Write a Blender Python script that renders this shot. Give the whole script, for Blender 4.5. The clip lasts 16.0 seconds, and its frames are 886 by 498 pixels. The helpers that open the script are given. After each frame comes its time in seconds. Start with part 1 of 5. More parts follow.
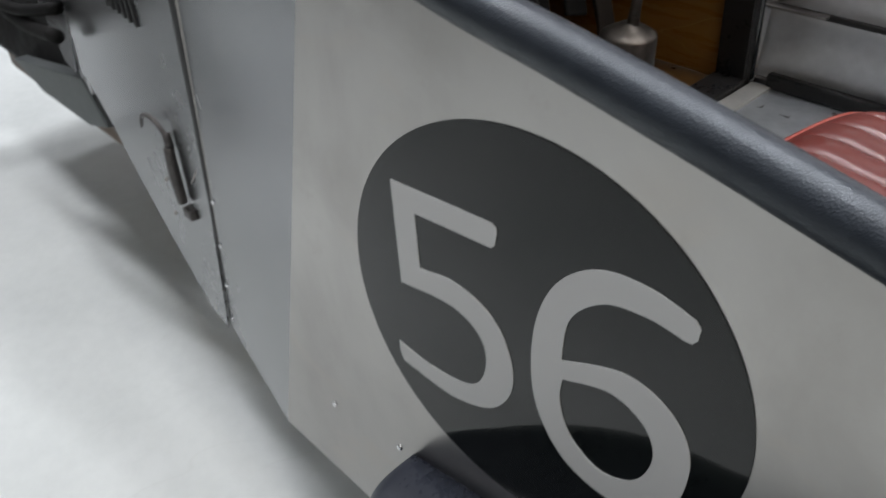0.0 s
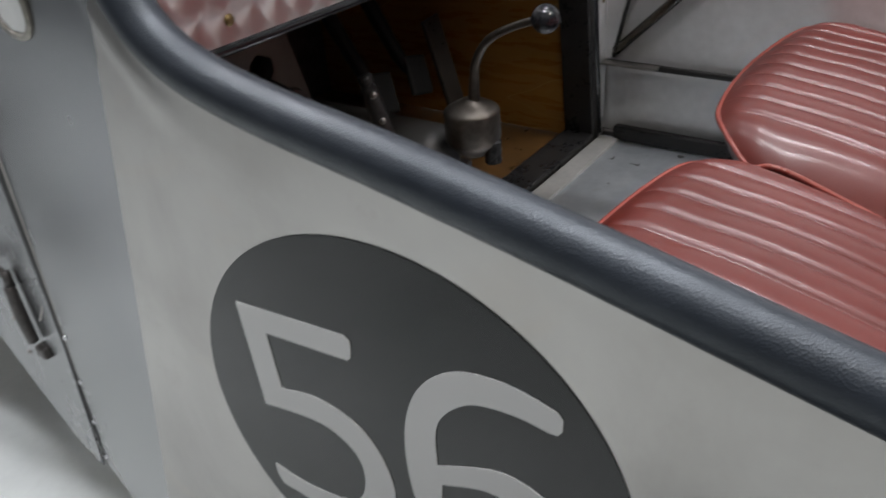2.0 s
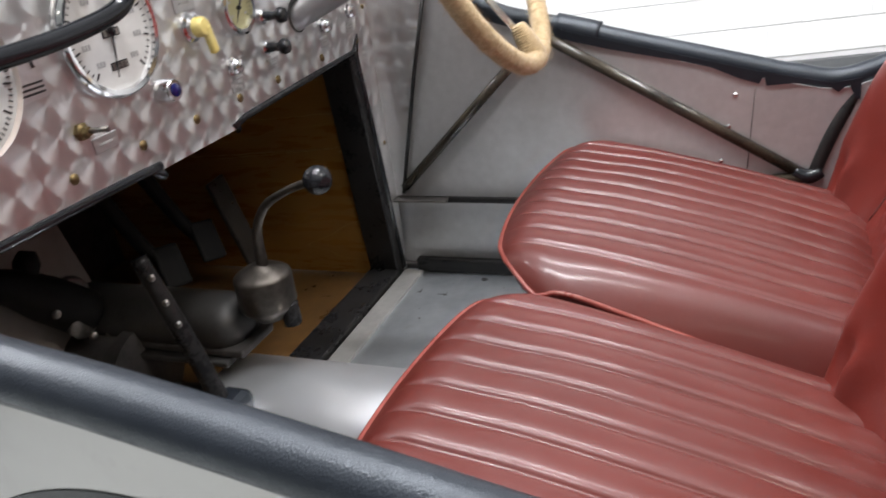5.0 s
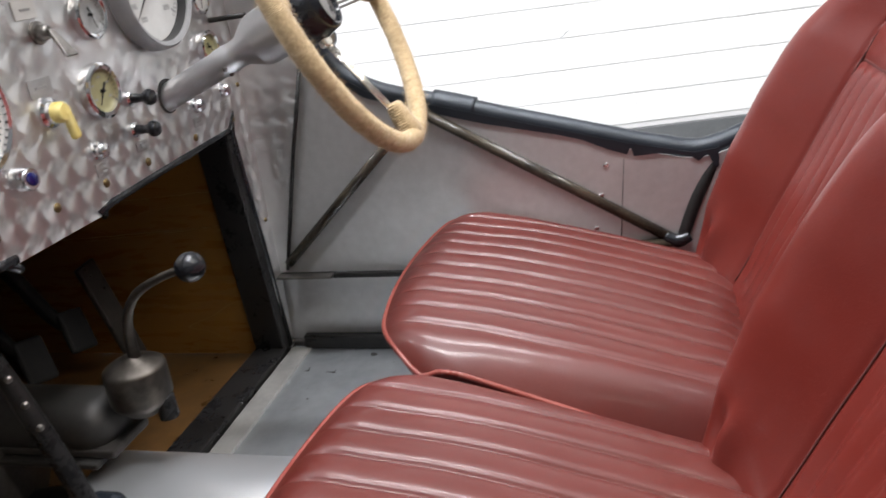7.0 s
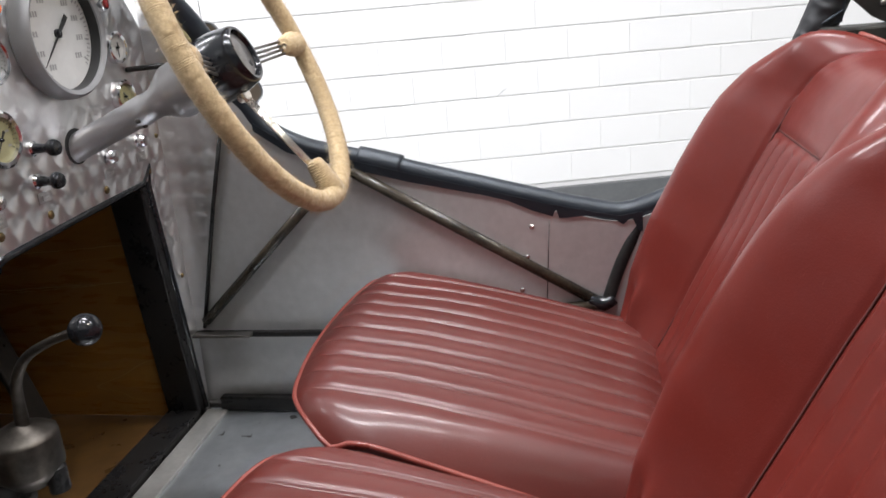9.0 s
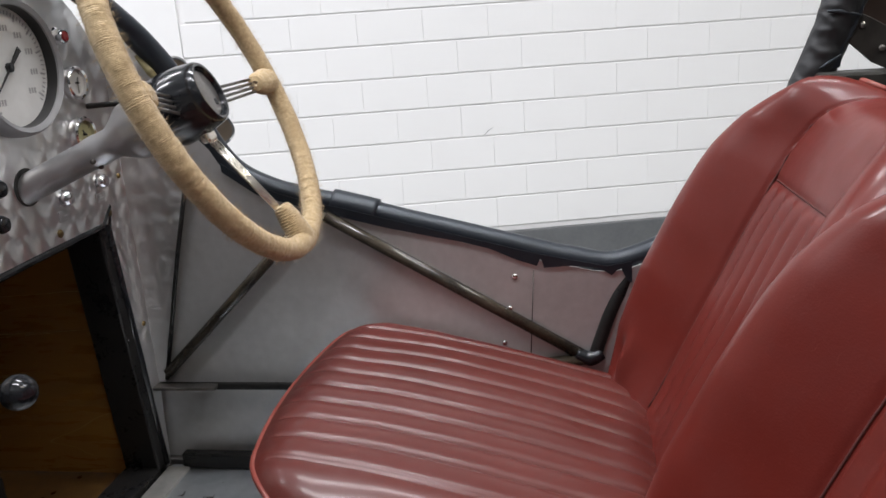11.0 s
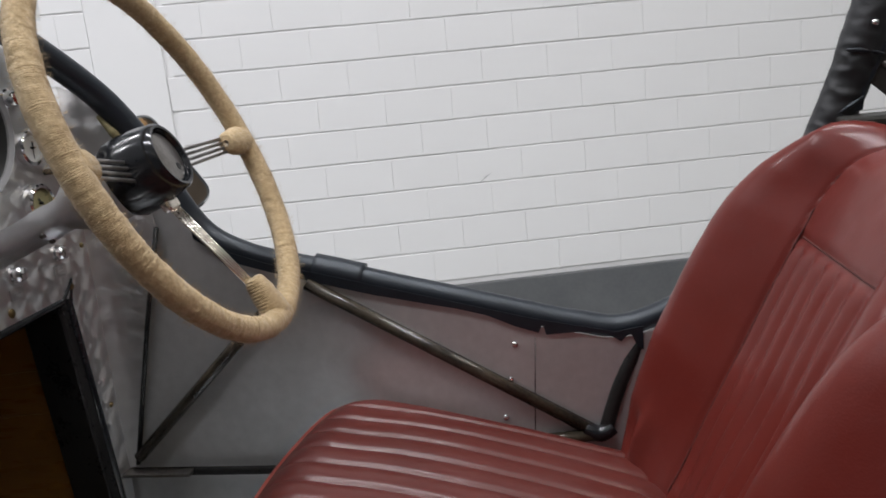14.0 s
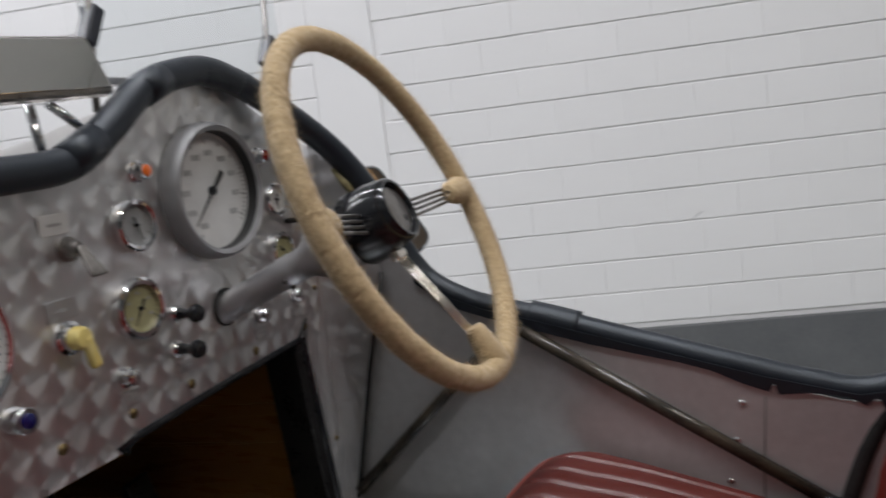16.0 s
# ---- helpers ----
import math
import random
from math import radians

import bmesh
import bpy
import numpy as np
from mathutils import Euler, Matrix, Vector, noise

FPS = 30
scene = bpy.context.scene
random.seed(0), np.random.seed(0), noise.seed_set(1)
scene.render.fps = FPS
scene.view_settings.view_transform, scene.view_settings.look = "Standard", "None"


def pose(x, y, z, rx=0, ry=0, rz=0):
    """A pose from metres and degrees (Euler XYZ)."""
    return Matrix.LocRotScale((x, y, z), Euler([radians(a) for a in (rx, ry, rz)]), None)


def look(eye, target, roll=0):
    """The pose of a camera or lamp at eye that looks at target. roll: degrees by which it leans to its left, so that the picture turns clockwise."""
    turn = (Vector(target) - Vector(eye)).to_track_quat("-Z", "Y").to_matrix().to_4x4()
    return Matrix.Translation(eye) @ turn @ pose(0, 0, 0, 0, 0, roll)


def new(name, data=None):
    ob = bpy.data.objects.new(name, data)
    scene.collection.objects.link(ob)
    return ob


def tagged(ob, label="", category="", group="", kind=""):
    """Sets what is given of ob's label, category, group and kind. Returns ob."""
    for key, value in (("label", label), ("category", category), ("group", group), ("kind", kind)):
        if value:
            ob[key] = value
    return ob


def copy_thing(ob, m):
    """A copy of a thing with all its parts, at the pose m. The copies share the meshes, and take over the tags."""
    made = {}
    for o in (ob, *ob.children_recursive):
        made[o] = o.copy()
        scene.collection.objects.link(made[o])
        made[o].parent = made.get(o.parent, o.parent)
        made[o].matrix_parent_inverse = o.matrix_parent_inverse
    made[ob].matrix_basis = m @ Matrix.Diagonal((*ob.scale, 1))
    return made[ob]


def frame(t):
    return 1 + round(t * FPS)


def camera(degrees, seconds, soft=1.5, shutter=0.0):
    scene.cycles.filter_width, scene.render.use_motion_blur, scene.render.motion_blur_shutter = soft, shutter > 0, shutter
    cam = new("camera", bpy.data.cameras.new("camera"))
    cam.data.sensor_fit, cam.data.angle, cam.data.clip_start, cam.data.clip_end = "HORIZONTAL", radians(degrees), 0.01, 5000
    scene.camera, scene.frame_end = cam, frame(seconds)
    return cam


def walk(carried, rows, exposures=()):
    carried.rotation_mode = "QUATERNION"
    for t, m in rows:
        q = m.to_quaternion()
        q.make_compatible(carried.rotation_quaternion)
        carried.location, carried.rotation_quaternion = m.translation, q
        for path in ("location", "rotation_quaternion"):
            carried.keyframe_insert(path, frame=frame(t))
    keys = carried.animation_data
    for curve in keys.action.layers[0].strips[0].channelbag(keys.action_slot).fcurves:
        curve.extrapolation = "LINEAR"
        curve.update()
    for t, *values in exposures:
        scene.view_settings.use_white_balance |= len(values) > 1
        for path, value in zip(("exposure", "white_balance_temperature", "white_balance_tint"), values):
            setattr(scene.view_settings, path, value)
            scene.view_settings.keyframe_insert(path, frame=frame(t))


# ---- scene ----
cam = camera(58.4, 16.0, shutter=0.8)
PATH = [
    (0, (0.586, -0.809, 1.059), (-0.608, 0.283, -0.116), -2.1),
    (0.5, (0.585, -0.797, 1.061), (-0.592, 0.36, -0.069), -3.0),
    (1, (0.586, -0.784, 1.063), (-0.561, 0.435, -0.031), -4.1),
    (1.5, (0.588, -0.775, 1.065), (-0.517, 0.502, -0.006), -4.9),
    (2, (0.591, -0.763, 1.069), (-0.464, 0.574, 0.02), -5.5),
    (2.5, (0.593, -0.754, 1.074), (-0.408, 0.644, 0.053), -5.9),
    (3, (0.597, -0.742, 1.079), (-0.35, 0.72, 0.097), -6.4),
    (3.5, (0.6, -0.729, 1.086), (-0.296, 0.788, 0.138), -6.9),
    (4, (0.607, -0.717, 1.089), (-0.243, 0.852, 0.184), -7.6),
    (6.5, (0.622, -0.684, 1.102), (0.061, 1.083, 0.352), -7.8),
    (7, (0.628, -0.679, 1.106), (0.13, 1.118, 0.383), -7.4),
    (7.5, (0.638, -0.674, 1.108), (0.186, 1.146, 0.413), -7.0),
    (8, (0.645, -0.665, 1.109), (0.239, 1.176, 0.44), -6.5),
    (8.5, (0.65, -0.654, 1.108), (0.275, 1.202, 0.464), -5.8),
    (9, (0.65, -0.643, 1.107), (0.297, 1.226, 0.489), -4.9),
    (11.5, (0.651, -0.549, 1.105), (0.339, 1.356, 0.58), -4.1),
    (12, (0.649, -0.525, 1.109), (0.351, 1.384, 0.59), -4.5),
    (12.5, (0.649, -0.503, 1.11), (0.361, 1.41, 0.603), -4.8),
    (13, (0.648, -0.486, 1.109), (0.369, 1.434, 0.624), -5.0),
    (13.5, (0.649, -0.476, 1.109), (0.365, 1.449, 0.647), -5.2),
    (14, (0.651, -0.471, 1.111), (0.332, 1.455, 0.679), -5.4),
    (14.5, (0.647, -0.47, 1.116), (0.264, 1.452, 0.713), -5.7),
    (15, (0.645, -0.468, 1.123), (0.142, 1.432, 0.754), -6.4),
    (15.5, (0.638, -0.47, 1.13), (0.002, 1.396, 0.793), -6.8),
    (16, (0.631, -0.472, 1.133), (-0.162, 1.34, 0.835), -7.3),
]
EXPOSURES = [(0.0, -0.38), (1.5, -0.34), (2.5, -0.25), (4.0, 0.0), (6.5, 0.06), (8.0, 0.0), (9.0, -0.16), (11.5, -0.66), (12.5, -0.8), (14.0, -1.0), (16.0, -1.24)]

walk(cam, [(t, look(eye, target, roll)) for t, eye, target, roll in PATH], EXPOSURES)

# ---- light -------------------------------------------------------------
world = bpy.data.worlds.new("workshop_world")
scene.world = world
world.use_nodes = True
world.node_tree.nodes["Background"].inputs[0].default_value = (0.9, 0.95, 1.0, 1)
world.node_tree.nodes["Background"].inputs[1].default_value = 0.05
ROOM_H = 3.6


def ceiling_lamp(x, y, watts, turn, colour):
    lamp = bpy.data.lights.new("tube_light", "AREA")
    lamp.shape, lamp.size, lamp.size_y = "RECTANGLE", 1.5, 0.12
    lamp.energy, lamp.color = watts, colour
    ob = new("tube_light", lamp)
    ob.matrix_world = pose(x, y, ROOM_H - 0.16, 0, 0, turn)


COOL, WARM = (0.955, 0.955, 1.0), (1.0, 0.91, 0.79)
# The three at y -2.9 are unseen fill tubes, added for the near side.
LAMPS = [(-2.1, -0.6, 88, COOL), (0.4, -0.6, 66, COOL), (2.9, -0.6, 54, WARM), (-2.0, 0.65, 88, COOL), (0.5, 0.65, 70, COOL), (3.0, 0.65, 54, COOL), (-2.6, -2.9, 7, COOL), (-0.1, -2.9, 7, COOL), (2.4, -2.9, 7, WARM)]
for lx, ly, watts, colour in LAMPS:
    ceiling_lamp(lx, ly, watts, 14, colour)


# ---- mesh helpers ------------------------------------------------------
def link_mesh(name, verts, faces, material, parent=None, label="", smooth=True):
    me = bpy.data.meshes.new(name)
    me.from_pydata([tuple(v) for v in verts], [], [tuple(f) for f in faces])
    me.materials.append(material)
    if smooth:
        me.polygons.foreach_set("use_smooth", [True] * len(me.polygons))
    me.update()
    ob = new(name, me)
    if parent is not None:
        ob.parent = parent
        ob.matrix_parent_inverse = parent.matrix_world.inverted()
    if label:
        ob["label"] = label
    return ob


def part(name, bm, material, parent=None, label="", smooth=False):
    me = bpy.data.meshes.new(name)
    bm.normal_update()
    bm.to_mesh(me)
    bm.free()
    me.materials.append(material)
    if smooth:
        me.polygons.foreach_set("use_smooth", [True] * len(me.polygons))
    ob = new(name, me)
    if parent is not None:
        ob.parent = parent
        ob.matrix_parent_inverse = parent.matrix_world.inverted()
    if label:
        ob["label"] = label
    return ob


def thing(name, place, label, category, group="", kind=""):
    ob = new(name)
    ob.empty_display_size = 0.02
    ob.matrix_world = place if isinstance(place, Matrix) else Matrix.Translation(place)
    bpy.context.view_layer.update()
    return tagged(ob, label, category, group, kind)


def box(cx, cy, cz, sx, sy, sz, bevel=0.0, m=None, segs=2):
    bm = bmesh.new()
    bmesh.ops.create_cube(bm, size=1, matrix=Matrix.Translation((cx, cy, cz)) @ Matrix.Diagonal((sx, sy, sz, 1)))
    if bevel:
        bmesh.ops.bevel(bm, geom=list(bm.edges), offset=bevel, segments=segs, affect="EDGES", profile=0.5)
    if m is not None:
        bmesh.ops.transform(bm, matrix=m, verts=bm.verts)
    return bm


def smooth_path(pts, per=8, closed=False):
    """Catmull-Rom through the points."""
    p = np.array(pts, float)
    n = len(p)
    out = []
    for i in range(n if closed else n - 1):
        if closed:
            a, b, c, d = p[(i - 1) % n], p[i], p[(i + 1) % n], p[(i + 2) % n]
        else:
            a, b, c, d = p[max(i - 1, 0)], p[i], p[i + 1], p[min(i + 2, n - 1)]
        for s in np.arange(per) / per:
            out.append(0.5 * (2 * b + (c - a) * s + (2 * a - 5 * b + 4 * c - d) * s * s + (3 * b - a - 3 * c + d) * s ** 3))
    if not closed:
        out.append(p[-1])
    return np.array(out)


def tube_data(pts, r, sides=12, closed=False, flat=1.0):
    """A round bar along the points; r is a number or one per point."""
    p = np.array(pts, float)
    n = len(p)
    rad = np.full(n, r) if np.isscalar(r) else np.array(r)
    tang = np.roll(p, -1, 0) - np.roll(p, 1, 0)
    if not closed:
        tang[0], tang[-1] = p[1] - p[0], p[-1] - p[-2]
    tang /= np.linalg.norm(tang, axis=1)[:, None] + 1e-12
    up = np.array([0, 0, 1.0]) if abs(tang[0][2]) < 0.9 else np.array([0, 1.0, 0])
    verts, faces = [], []
    a = np.cross(tang[0], up)
    for i in range(n):
        a = a - tang[i] * (a @ tang[i])
        a /= np.linalg.norm(a)
        b = np.cross(tang[i], a)
        for k in range(sides):
            w = 2 * math.pi * k / sides
            verts.append(p[i] + rad[i] * (math.cos(w) * a + flat * math.sin(w) * b))
    for i in range(n if closed else n - 1):
        j = (i + 1) % n
        for k in range(sides):
            q = (k + 1) % sides
            faces.append((i * sides + k, i * sides + q, j * sides + q, j * sides + k))
    if not closed:
        faces.append(tuple(range(sides))[::-1])
        faces.append(tuple((n - 1) * sides + k for k in range(sides)))
    return verts, faces


def tube(name, pts, r, material, parent=None, label="", sides=12, closed=False, per=8, flat=1.0):
    path = smooth_path(pts, per, closed) if per > 1 else np.array(pts, float)
    if not np.isscalar(r):
        r = np.interp(np.linspace(0, 1, len(path)), np.linspace(0, 1, len(r)), r)
    v, f = tube_data(path, r, sides, closed, flat)
    return link_mesh(name, v, f, material, parent, label)


def lathe(name, profile, m, material, parent=None, label="", sides=28, caps=True):
    """Turns (radius, height) pairs round the z axis of the pose m."""
    verts, faces = [], []
    for r, h in profile:
        for k in range(sides):
            w = 2 * math.pi * k / sides
            verts.append(m @ Vector((r * math.cos(w), r * math.sin(w), h)))
    for i in range(len(profile) - 1):
        for k in range(sides):
            q = (k + 1) % sides
            faces.append((i * sides + k, i * sides + q, (i + 1) * sides + q, (i + 1) * sides + k))
    if caps:
        faces.append(tuple(range(sides))[::-1])
        faces.append(tuple((len(profile) - 1) * sides + k for k in range(sides)))
    ob = link_mesh(name, verts, faces, material, parent, label)
    me = ob.data
    me.set_sharp_from_angle(angle=radians(38))
    return ob


def plate(name, outline, thick, m, material, parent=None, label="", bevel=0.0, holes=()):
    """A flat plate: outline in x, y of the pose m, thick along its z; holes are outlines that go through."""
    bm = bmesh.new()
    edges = []
    for ring in (outline, *holes):
        vs = [bm.verts.new((x, y, 0)) for x, y in ring]
        edges += [bm.edges.new((vs[i], vs[(i + 1) % len(vs)])) for i in range(len(vs))]
    bmesh.ops.triangle_fill(bm, use_beauty=True, use_dissolve=False, edges=edges)
    fs = list(bm.faces)
    for f_ in fs:
        if f_.normal.z < 0:
            f_.normal_flip()
    out = bmesh.ops.extrude_face_region(bm, geom=fs)
    vs = [g for g in out["geom"] if isinstance(g, bmesh.types.BMVert)]
    bmesh.ops.translate(bm, vec=(0, 0, thick), verts=vs)
    bmesh.ops.recalc_face_normals(bm, faces=bm.faces)
    if bevel:
        es = [e for e in bm.edges if len(e.link_faces) == 2 and e.calc_face_angle() > 0.8]
        bmesh.ops.bevel(bm, geom=es, offset=bevel, segments=2, affect="EDGES", profile=0.5)
    bmesh.ops.transform(bm, matrix=m, verts=bm.verts)
    return part(name, bm, material, parent, label)


def circle(cx, cy, r, n=24):
    return [(cx + r * math.cos(2 * math.pi * k / n), cy + r * math.sin(2 * math.pi * k / n)) for k in range(n)]


def facing(x, y, z, toward):
    """A pose whose z axis points along toward."""
    q = Vector(toward).to_track_quat("Z", "Y")
    return Matrix.Translation((x, y, z)) @ q.to_matrix().to_4x4()


# ---- materials ---------------------------------------------------------
def material(name, colour, rough=0.5, metal=0.0, coat=0.0):
    m = bpy.data.materials.new(name)
    m.use_nodes = True
    b = m.node_tree.nodes["Principled BSDF"]
    b.inputs["Base Color"].default_value = (*colour, 1)
    b.inputs["Roughness"].default_value = rough
    b.inputs["Metallic"].default_value = metal
    b.inputs["Coat Weight"].default_value = coat
    return m


class Nodes:
    def __init__(self, m):
        self.t = m.node_tree
        self.b = m.node_tree.nodes["Principled BSDF"]
        self.coord = self.add("ShaderNodeTexCoord").outputs["Object"]

    def add(self, kind, **values):
        n = self.t.nodes.new(kind)
        for k, v in values.items():
            if k in n.inputs:
                n.inputs[k].default_value = v
        return n

    def link(self, a, b):
        self.t.links.new(a, b)

    def mapped(self, scale):
        n = self.add("ShaderNodeMapping")
        n.inputs["Scale"].default_value = scale
        self.link(self.coord, n.inputs["Vector"])
        return n.outputs["Vector"]

    def noise(self, scale, detail=4.0, rough=0.55, stretch=None, distortion=0.0):
        n = self.add("ShaderNodeTexNoise", Scale=scale, Detail=detail, Roughness=rough, Distortion=distortion)
        self.link(self.mapped(stretch) if stretch else self.coord, n.inputs["Vector"])
        return n.outputs["Fac"]

    def ramp(self, fac, stops):
        n = self.add("ShaderNodeValToRGB")
        e = n.color_ramp.elements
        while len(e) < len(stops):
            e.new(0.5)
        for el, (at, c) in zip(e, stops):
            el.position, el.color = at, (*c, 1) if len(c) == 3 else c
        self.link(fac, n.inputs["Fac"])
        return n.outputs["Color"]

    def spread(self, fac, lo, hi, a=0.3, b=0.7):
        n = self.add("ShaderNodeMapRange")
        for k, v in zip(("From Min", "From Max", "To Min", "To Max"), (a, b, lo, hi)):
            n.inputs[k].default_value = v
        self.link(fac, n.inputs["Value"])
        return n.outputs["Result"]

    def mix(self, fac, a, b, mode="MIX"):
        n = self.add("ShaderNodeMix")
        n.data_type, n.blend_type = "RGBA", mode
        for sock, v in ((n.inputs[0], fac), (n.inputs[6], a), (n.inputs[7], b)):
            if isinstance(v, (int, float)):
                sock.default_value = v
            elif isinstance(v, tuple):
                sock.default_value = (*v, 1)
            else:
                self.link(v, sock)
        return n.outputs[2]

    def math(self, op, a, b=0.0):
        n = self.add("ShaderNodeMath")
        n.operation = op
        for sock, v in ((n.inputs[0], a), (n.inputs[1], b)):
            if isinstance(v, (int, float)):
                sock.default_value = v
            else:
                self.link(v, sock)
        return n.outputs[0]

    def bump(self, height, strength, distance=0.001, below=None):
        n = self.add("ShaderNodeBump", Strength=strength, Distance=distance)
        self.link(height, n.inputs["Height"])
        if below is not None:
            self.link(below, n.inputs["Normal"])
        self.link(n.outputs["Normal"], self.b.inputs["Normal"])
        return n.outputs["Normal"]

    def set(self, name, out):
        self.link(out, self.b.inputs[name])


def worn(name, c1, c2, rough, metal=0.0, big=4.0, fine=60.0, bump=0.15, depth=0.0006, spread_r=0.12, stretch=None, coat=0.0):
    """A plain surface with blotches, grain and uneven gloss."""
    m = material(name, c1, rough, metal, coat)
    n = Nodes(m)
    a, b = n.noise(big, 5.0), n.noise(fine, 4.0, stretch=stretch)
    f_ = n.math("ADD", n.math("MULTIPLY", a, 0.65), n.math("MULTIPLY", b, 0.35))
    n.set("Base Color", n.ramp(f_, [(0.32, c1), (0.68, c2)]))
    n.set("Roughness", n.spread(f_, max(rough - spread_r, 0.03), rough + spread_r))
    if bump:
        n.bump(b, bump, depth)
    return m


def aluminium():
    m = material("bare_aluminium", (0.6, 0.6, 0.6), 0.42, 1.0)
    n = Nodes(m)
    cloud, smear = n.noise(5.0, 6.0, 0.6, distortion=0.6), n.noise(9.0, 5.0, stretch=(1, 1, 0.35))
    grain = n.noise(420.0, 2.0)
    spots = n.noise(17.0, 6.0, 0.72)
    f_ = n.math("ADD", n.math("MULTIPLY", cloud, 0.6), n.math("MULTIPLY", smear, 0.4))
    col = n.ramp(f_, [(0.3, (0.292, 0.279, 0.265)), (0.5, (0.358, 0.347, 0.332)), (0.72, (0.398, 0.386, 0.370))])
    col = n.mix(n.spread(spots, 0.0, 0.45, 0.6, 0.8), col, (0.28, 0.26, 0.24))
    smudge = n.noise(6.5, 4.0, 0.6, stretch=(1, 1, 1.6), distortion=0.8)
    col = n.mix(n.spread(smudge, 0.0, 0.5, 0.55, 0.72), col, (0.38, 0.345, 0.305))
    n.set("Base Color", col)
    n.set("Roughness", n.spread(f_, 0.34, 0.26))
    n.bump(grain, 0.10, 0.0004)
    return m


def engine_turned():
    """Rows of overlapping spun discs, each brushed round its own middle."""
    m = material("engine_turned_aluminium", (0.62, 0.61, 0.6), 0.3, 0.95)
    n = Nodes(m)
    sep = n.add("ShaderNodeSeparateXYZ")
    n.link(n.coord, sep.inputs[0])
    pitch, reach = 0.033, 0.80
    u = n.math("DIVIDE", n.math("ADD", sep.outputs["Y"], sep.outputs["X"]), pitch)
    v = n.math("DIVIDE", sep.outputs["Z"], pitch)
    fu, fv = n.math("FRACT", u), n.math("FRACT", v)
    a, b = fu, fv
    for du, dv in ((1.0, 0.0), (0.0, 1.0), (1.0, 1.0)):
        p, q = n.math("SUBTRACT", fu, du), n.math("SUBTRACT", fv, dv)
        far = n.math("ADD", n.math("MULTIPLY", p, p), n.math("MULTIPLY", q, q))
        on = n.math("LESS_THAN", far, reach * reach)
        a = n.math("ADD", a, n.math("MULTIPLY", on, n.math("SUBTRACT", p, a)))
        b = n.math("ADD", b, n.math("MULTIPLY", on, n.math("SUBTRACT", q, b)))
    tang = n.add("ShaderNodeCombineXYZ")
    n.link(n.math("MULTIPLY", b, -1.0), tang.inputs["Y"])
    n.link(a, tang.inputs["Z"])
    n.link(n.math("MULTIPLY", b, -1.0), tang.inputs["X"])
    norm = n.add("ShaderNodeVectorMath")
    norm.operation = "NORMALIZE"
    n.link(tang.outputs[0], norm.inputs[0])
    n.link(norm.outputs[0], n.b.inputs["Tangent"])
    n.b.inputs["Anisotropic"].default_value = 0.76
    cloud = n.noise(11.0, 5.0)
    n.set("Base Color", n.ramp(cloud, [(0.3, (0.60, 0.598, 0.60)), (0.7, (0.76, 0.758, 0.76))]))
    n.set("Roughness", n.spread(n.noise(30.0, 4.0), 0.36, 0.48))
    r = n.math("SQRT", n.math("ADD", n.math("MULTIPLY", a, a), n.math("MULTIPLY", b, b)))
    rim = n.math("POWER", n.math("DIVIDE", r, reach), 6.0)
    n.bump(n.math("ADD", n.math("MULTIPLY", rim, 0.35), n.math("MULTIPLY", n.math("SINE", n.math("MULTIPLY", r, 70.0)), 0.02)), 0.10, 0.0010)
    return m


def leather(name, gloss, tone):
    """Grained red leather; tone are the colours from deep to rubbed."""
    m = material(name, tone[1], 0.4)
    n = Nodes(m)
    cell = n.add("ShaderNodeTexVoronoi", Scale=620.0)
    n.link(n.coord, cell.inputs["Vector"])
    wear, rub = n.noise(5.0, 4.0), n.noise(26.0, 5.0, 0.6)
    col = n.ramp(wear, [(0.3, tone[0]), (0.55, tone[1]), (0.8, tone[2])])
    col = n.mix(n.spread(rub, 0.0, 0.35, 0.5, 0.78), col, (0.10, 0.017, 0.013))
    scratch = n.math("ABSOLUTE", n.math("SUBTRACT", n.noise(22.0, 5.0, 0.7, distortion=1.5), 0.5))
    col = n.mix(n.spread(scratch, 0.10, 0.0, 0.0, 0.004), col, (0.30, 0.12, 0.09))
    n.set("Base Color", col)
    n.set("Roughness", n.spread(rub, 0.36, 0.50))
    n.b.inputs["Coat Weight"].default_value = 0.34
    n.set("Coat Roughness", n.spread(rub, 0.13, 0.24))
    crease = n.noise(75.0, 6.0, 0.65, distortion=0.8)
    first = n.add("ShaderNodeBump", Strength=0.17, Distance=0.0004)
    n.link(cell.outputs["Distance"], first.inputs["Height"])
    n.bump(crease, 0.11, 0.0014, first.outputs["Normal"])
    n.b.inputs["Specular IOR Level"].default_value = gloss
    return m


def vinyl(name, c, rough, sheen=(1.0, 1.0, 1.0)):
    m = material(name, c, rough)
    n = Nodes(m)
    n.b.inputs["Specular Tint"].default_value = (*sheen, 1)
    cell = n.add("ShaderNodeTexVoronoi", Scale=760.0)
    n.link(n.coord, cell.inputs["Vector"])
    wr = n.noise(40.0, 5.0, 0.6, distortion=0.8)
    n.set("Base Color", n.ramp(n.noise(12.0, 5.0), [(0.3, c), (0.75, tuple(k * 1.5 + 0.003 for k in c))]))
    n.set("Roughness", n.spread(wr, rough - 0.06, rough + 0.12))
    first = n.add("ShaderNodeBump", Strength=0.28, Distance=0.0006)
    n.link(cell.outputs["Distance"], first.inputs["Height"])
    n.bump(wr, 0.012, 0.002, first.outputs["Normal"])
    return m


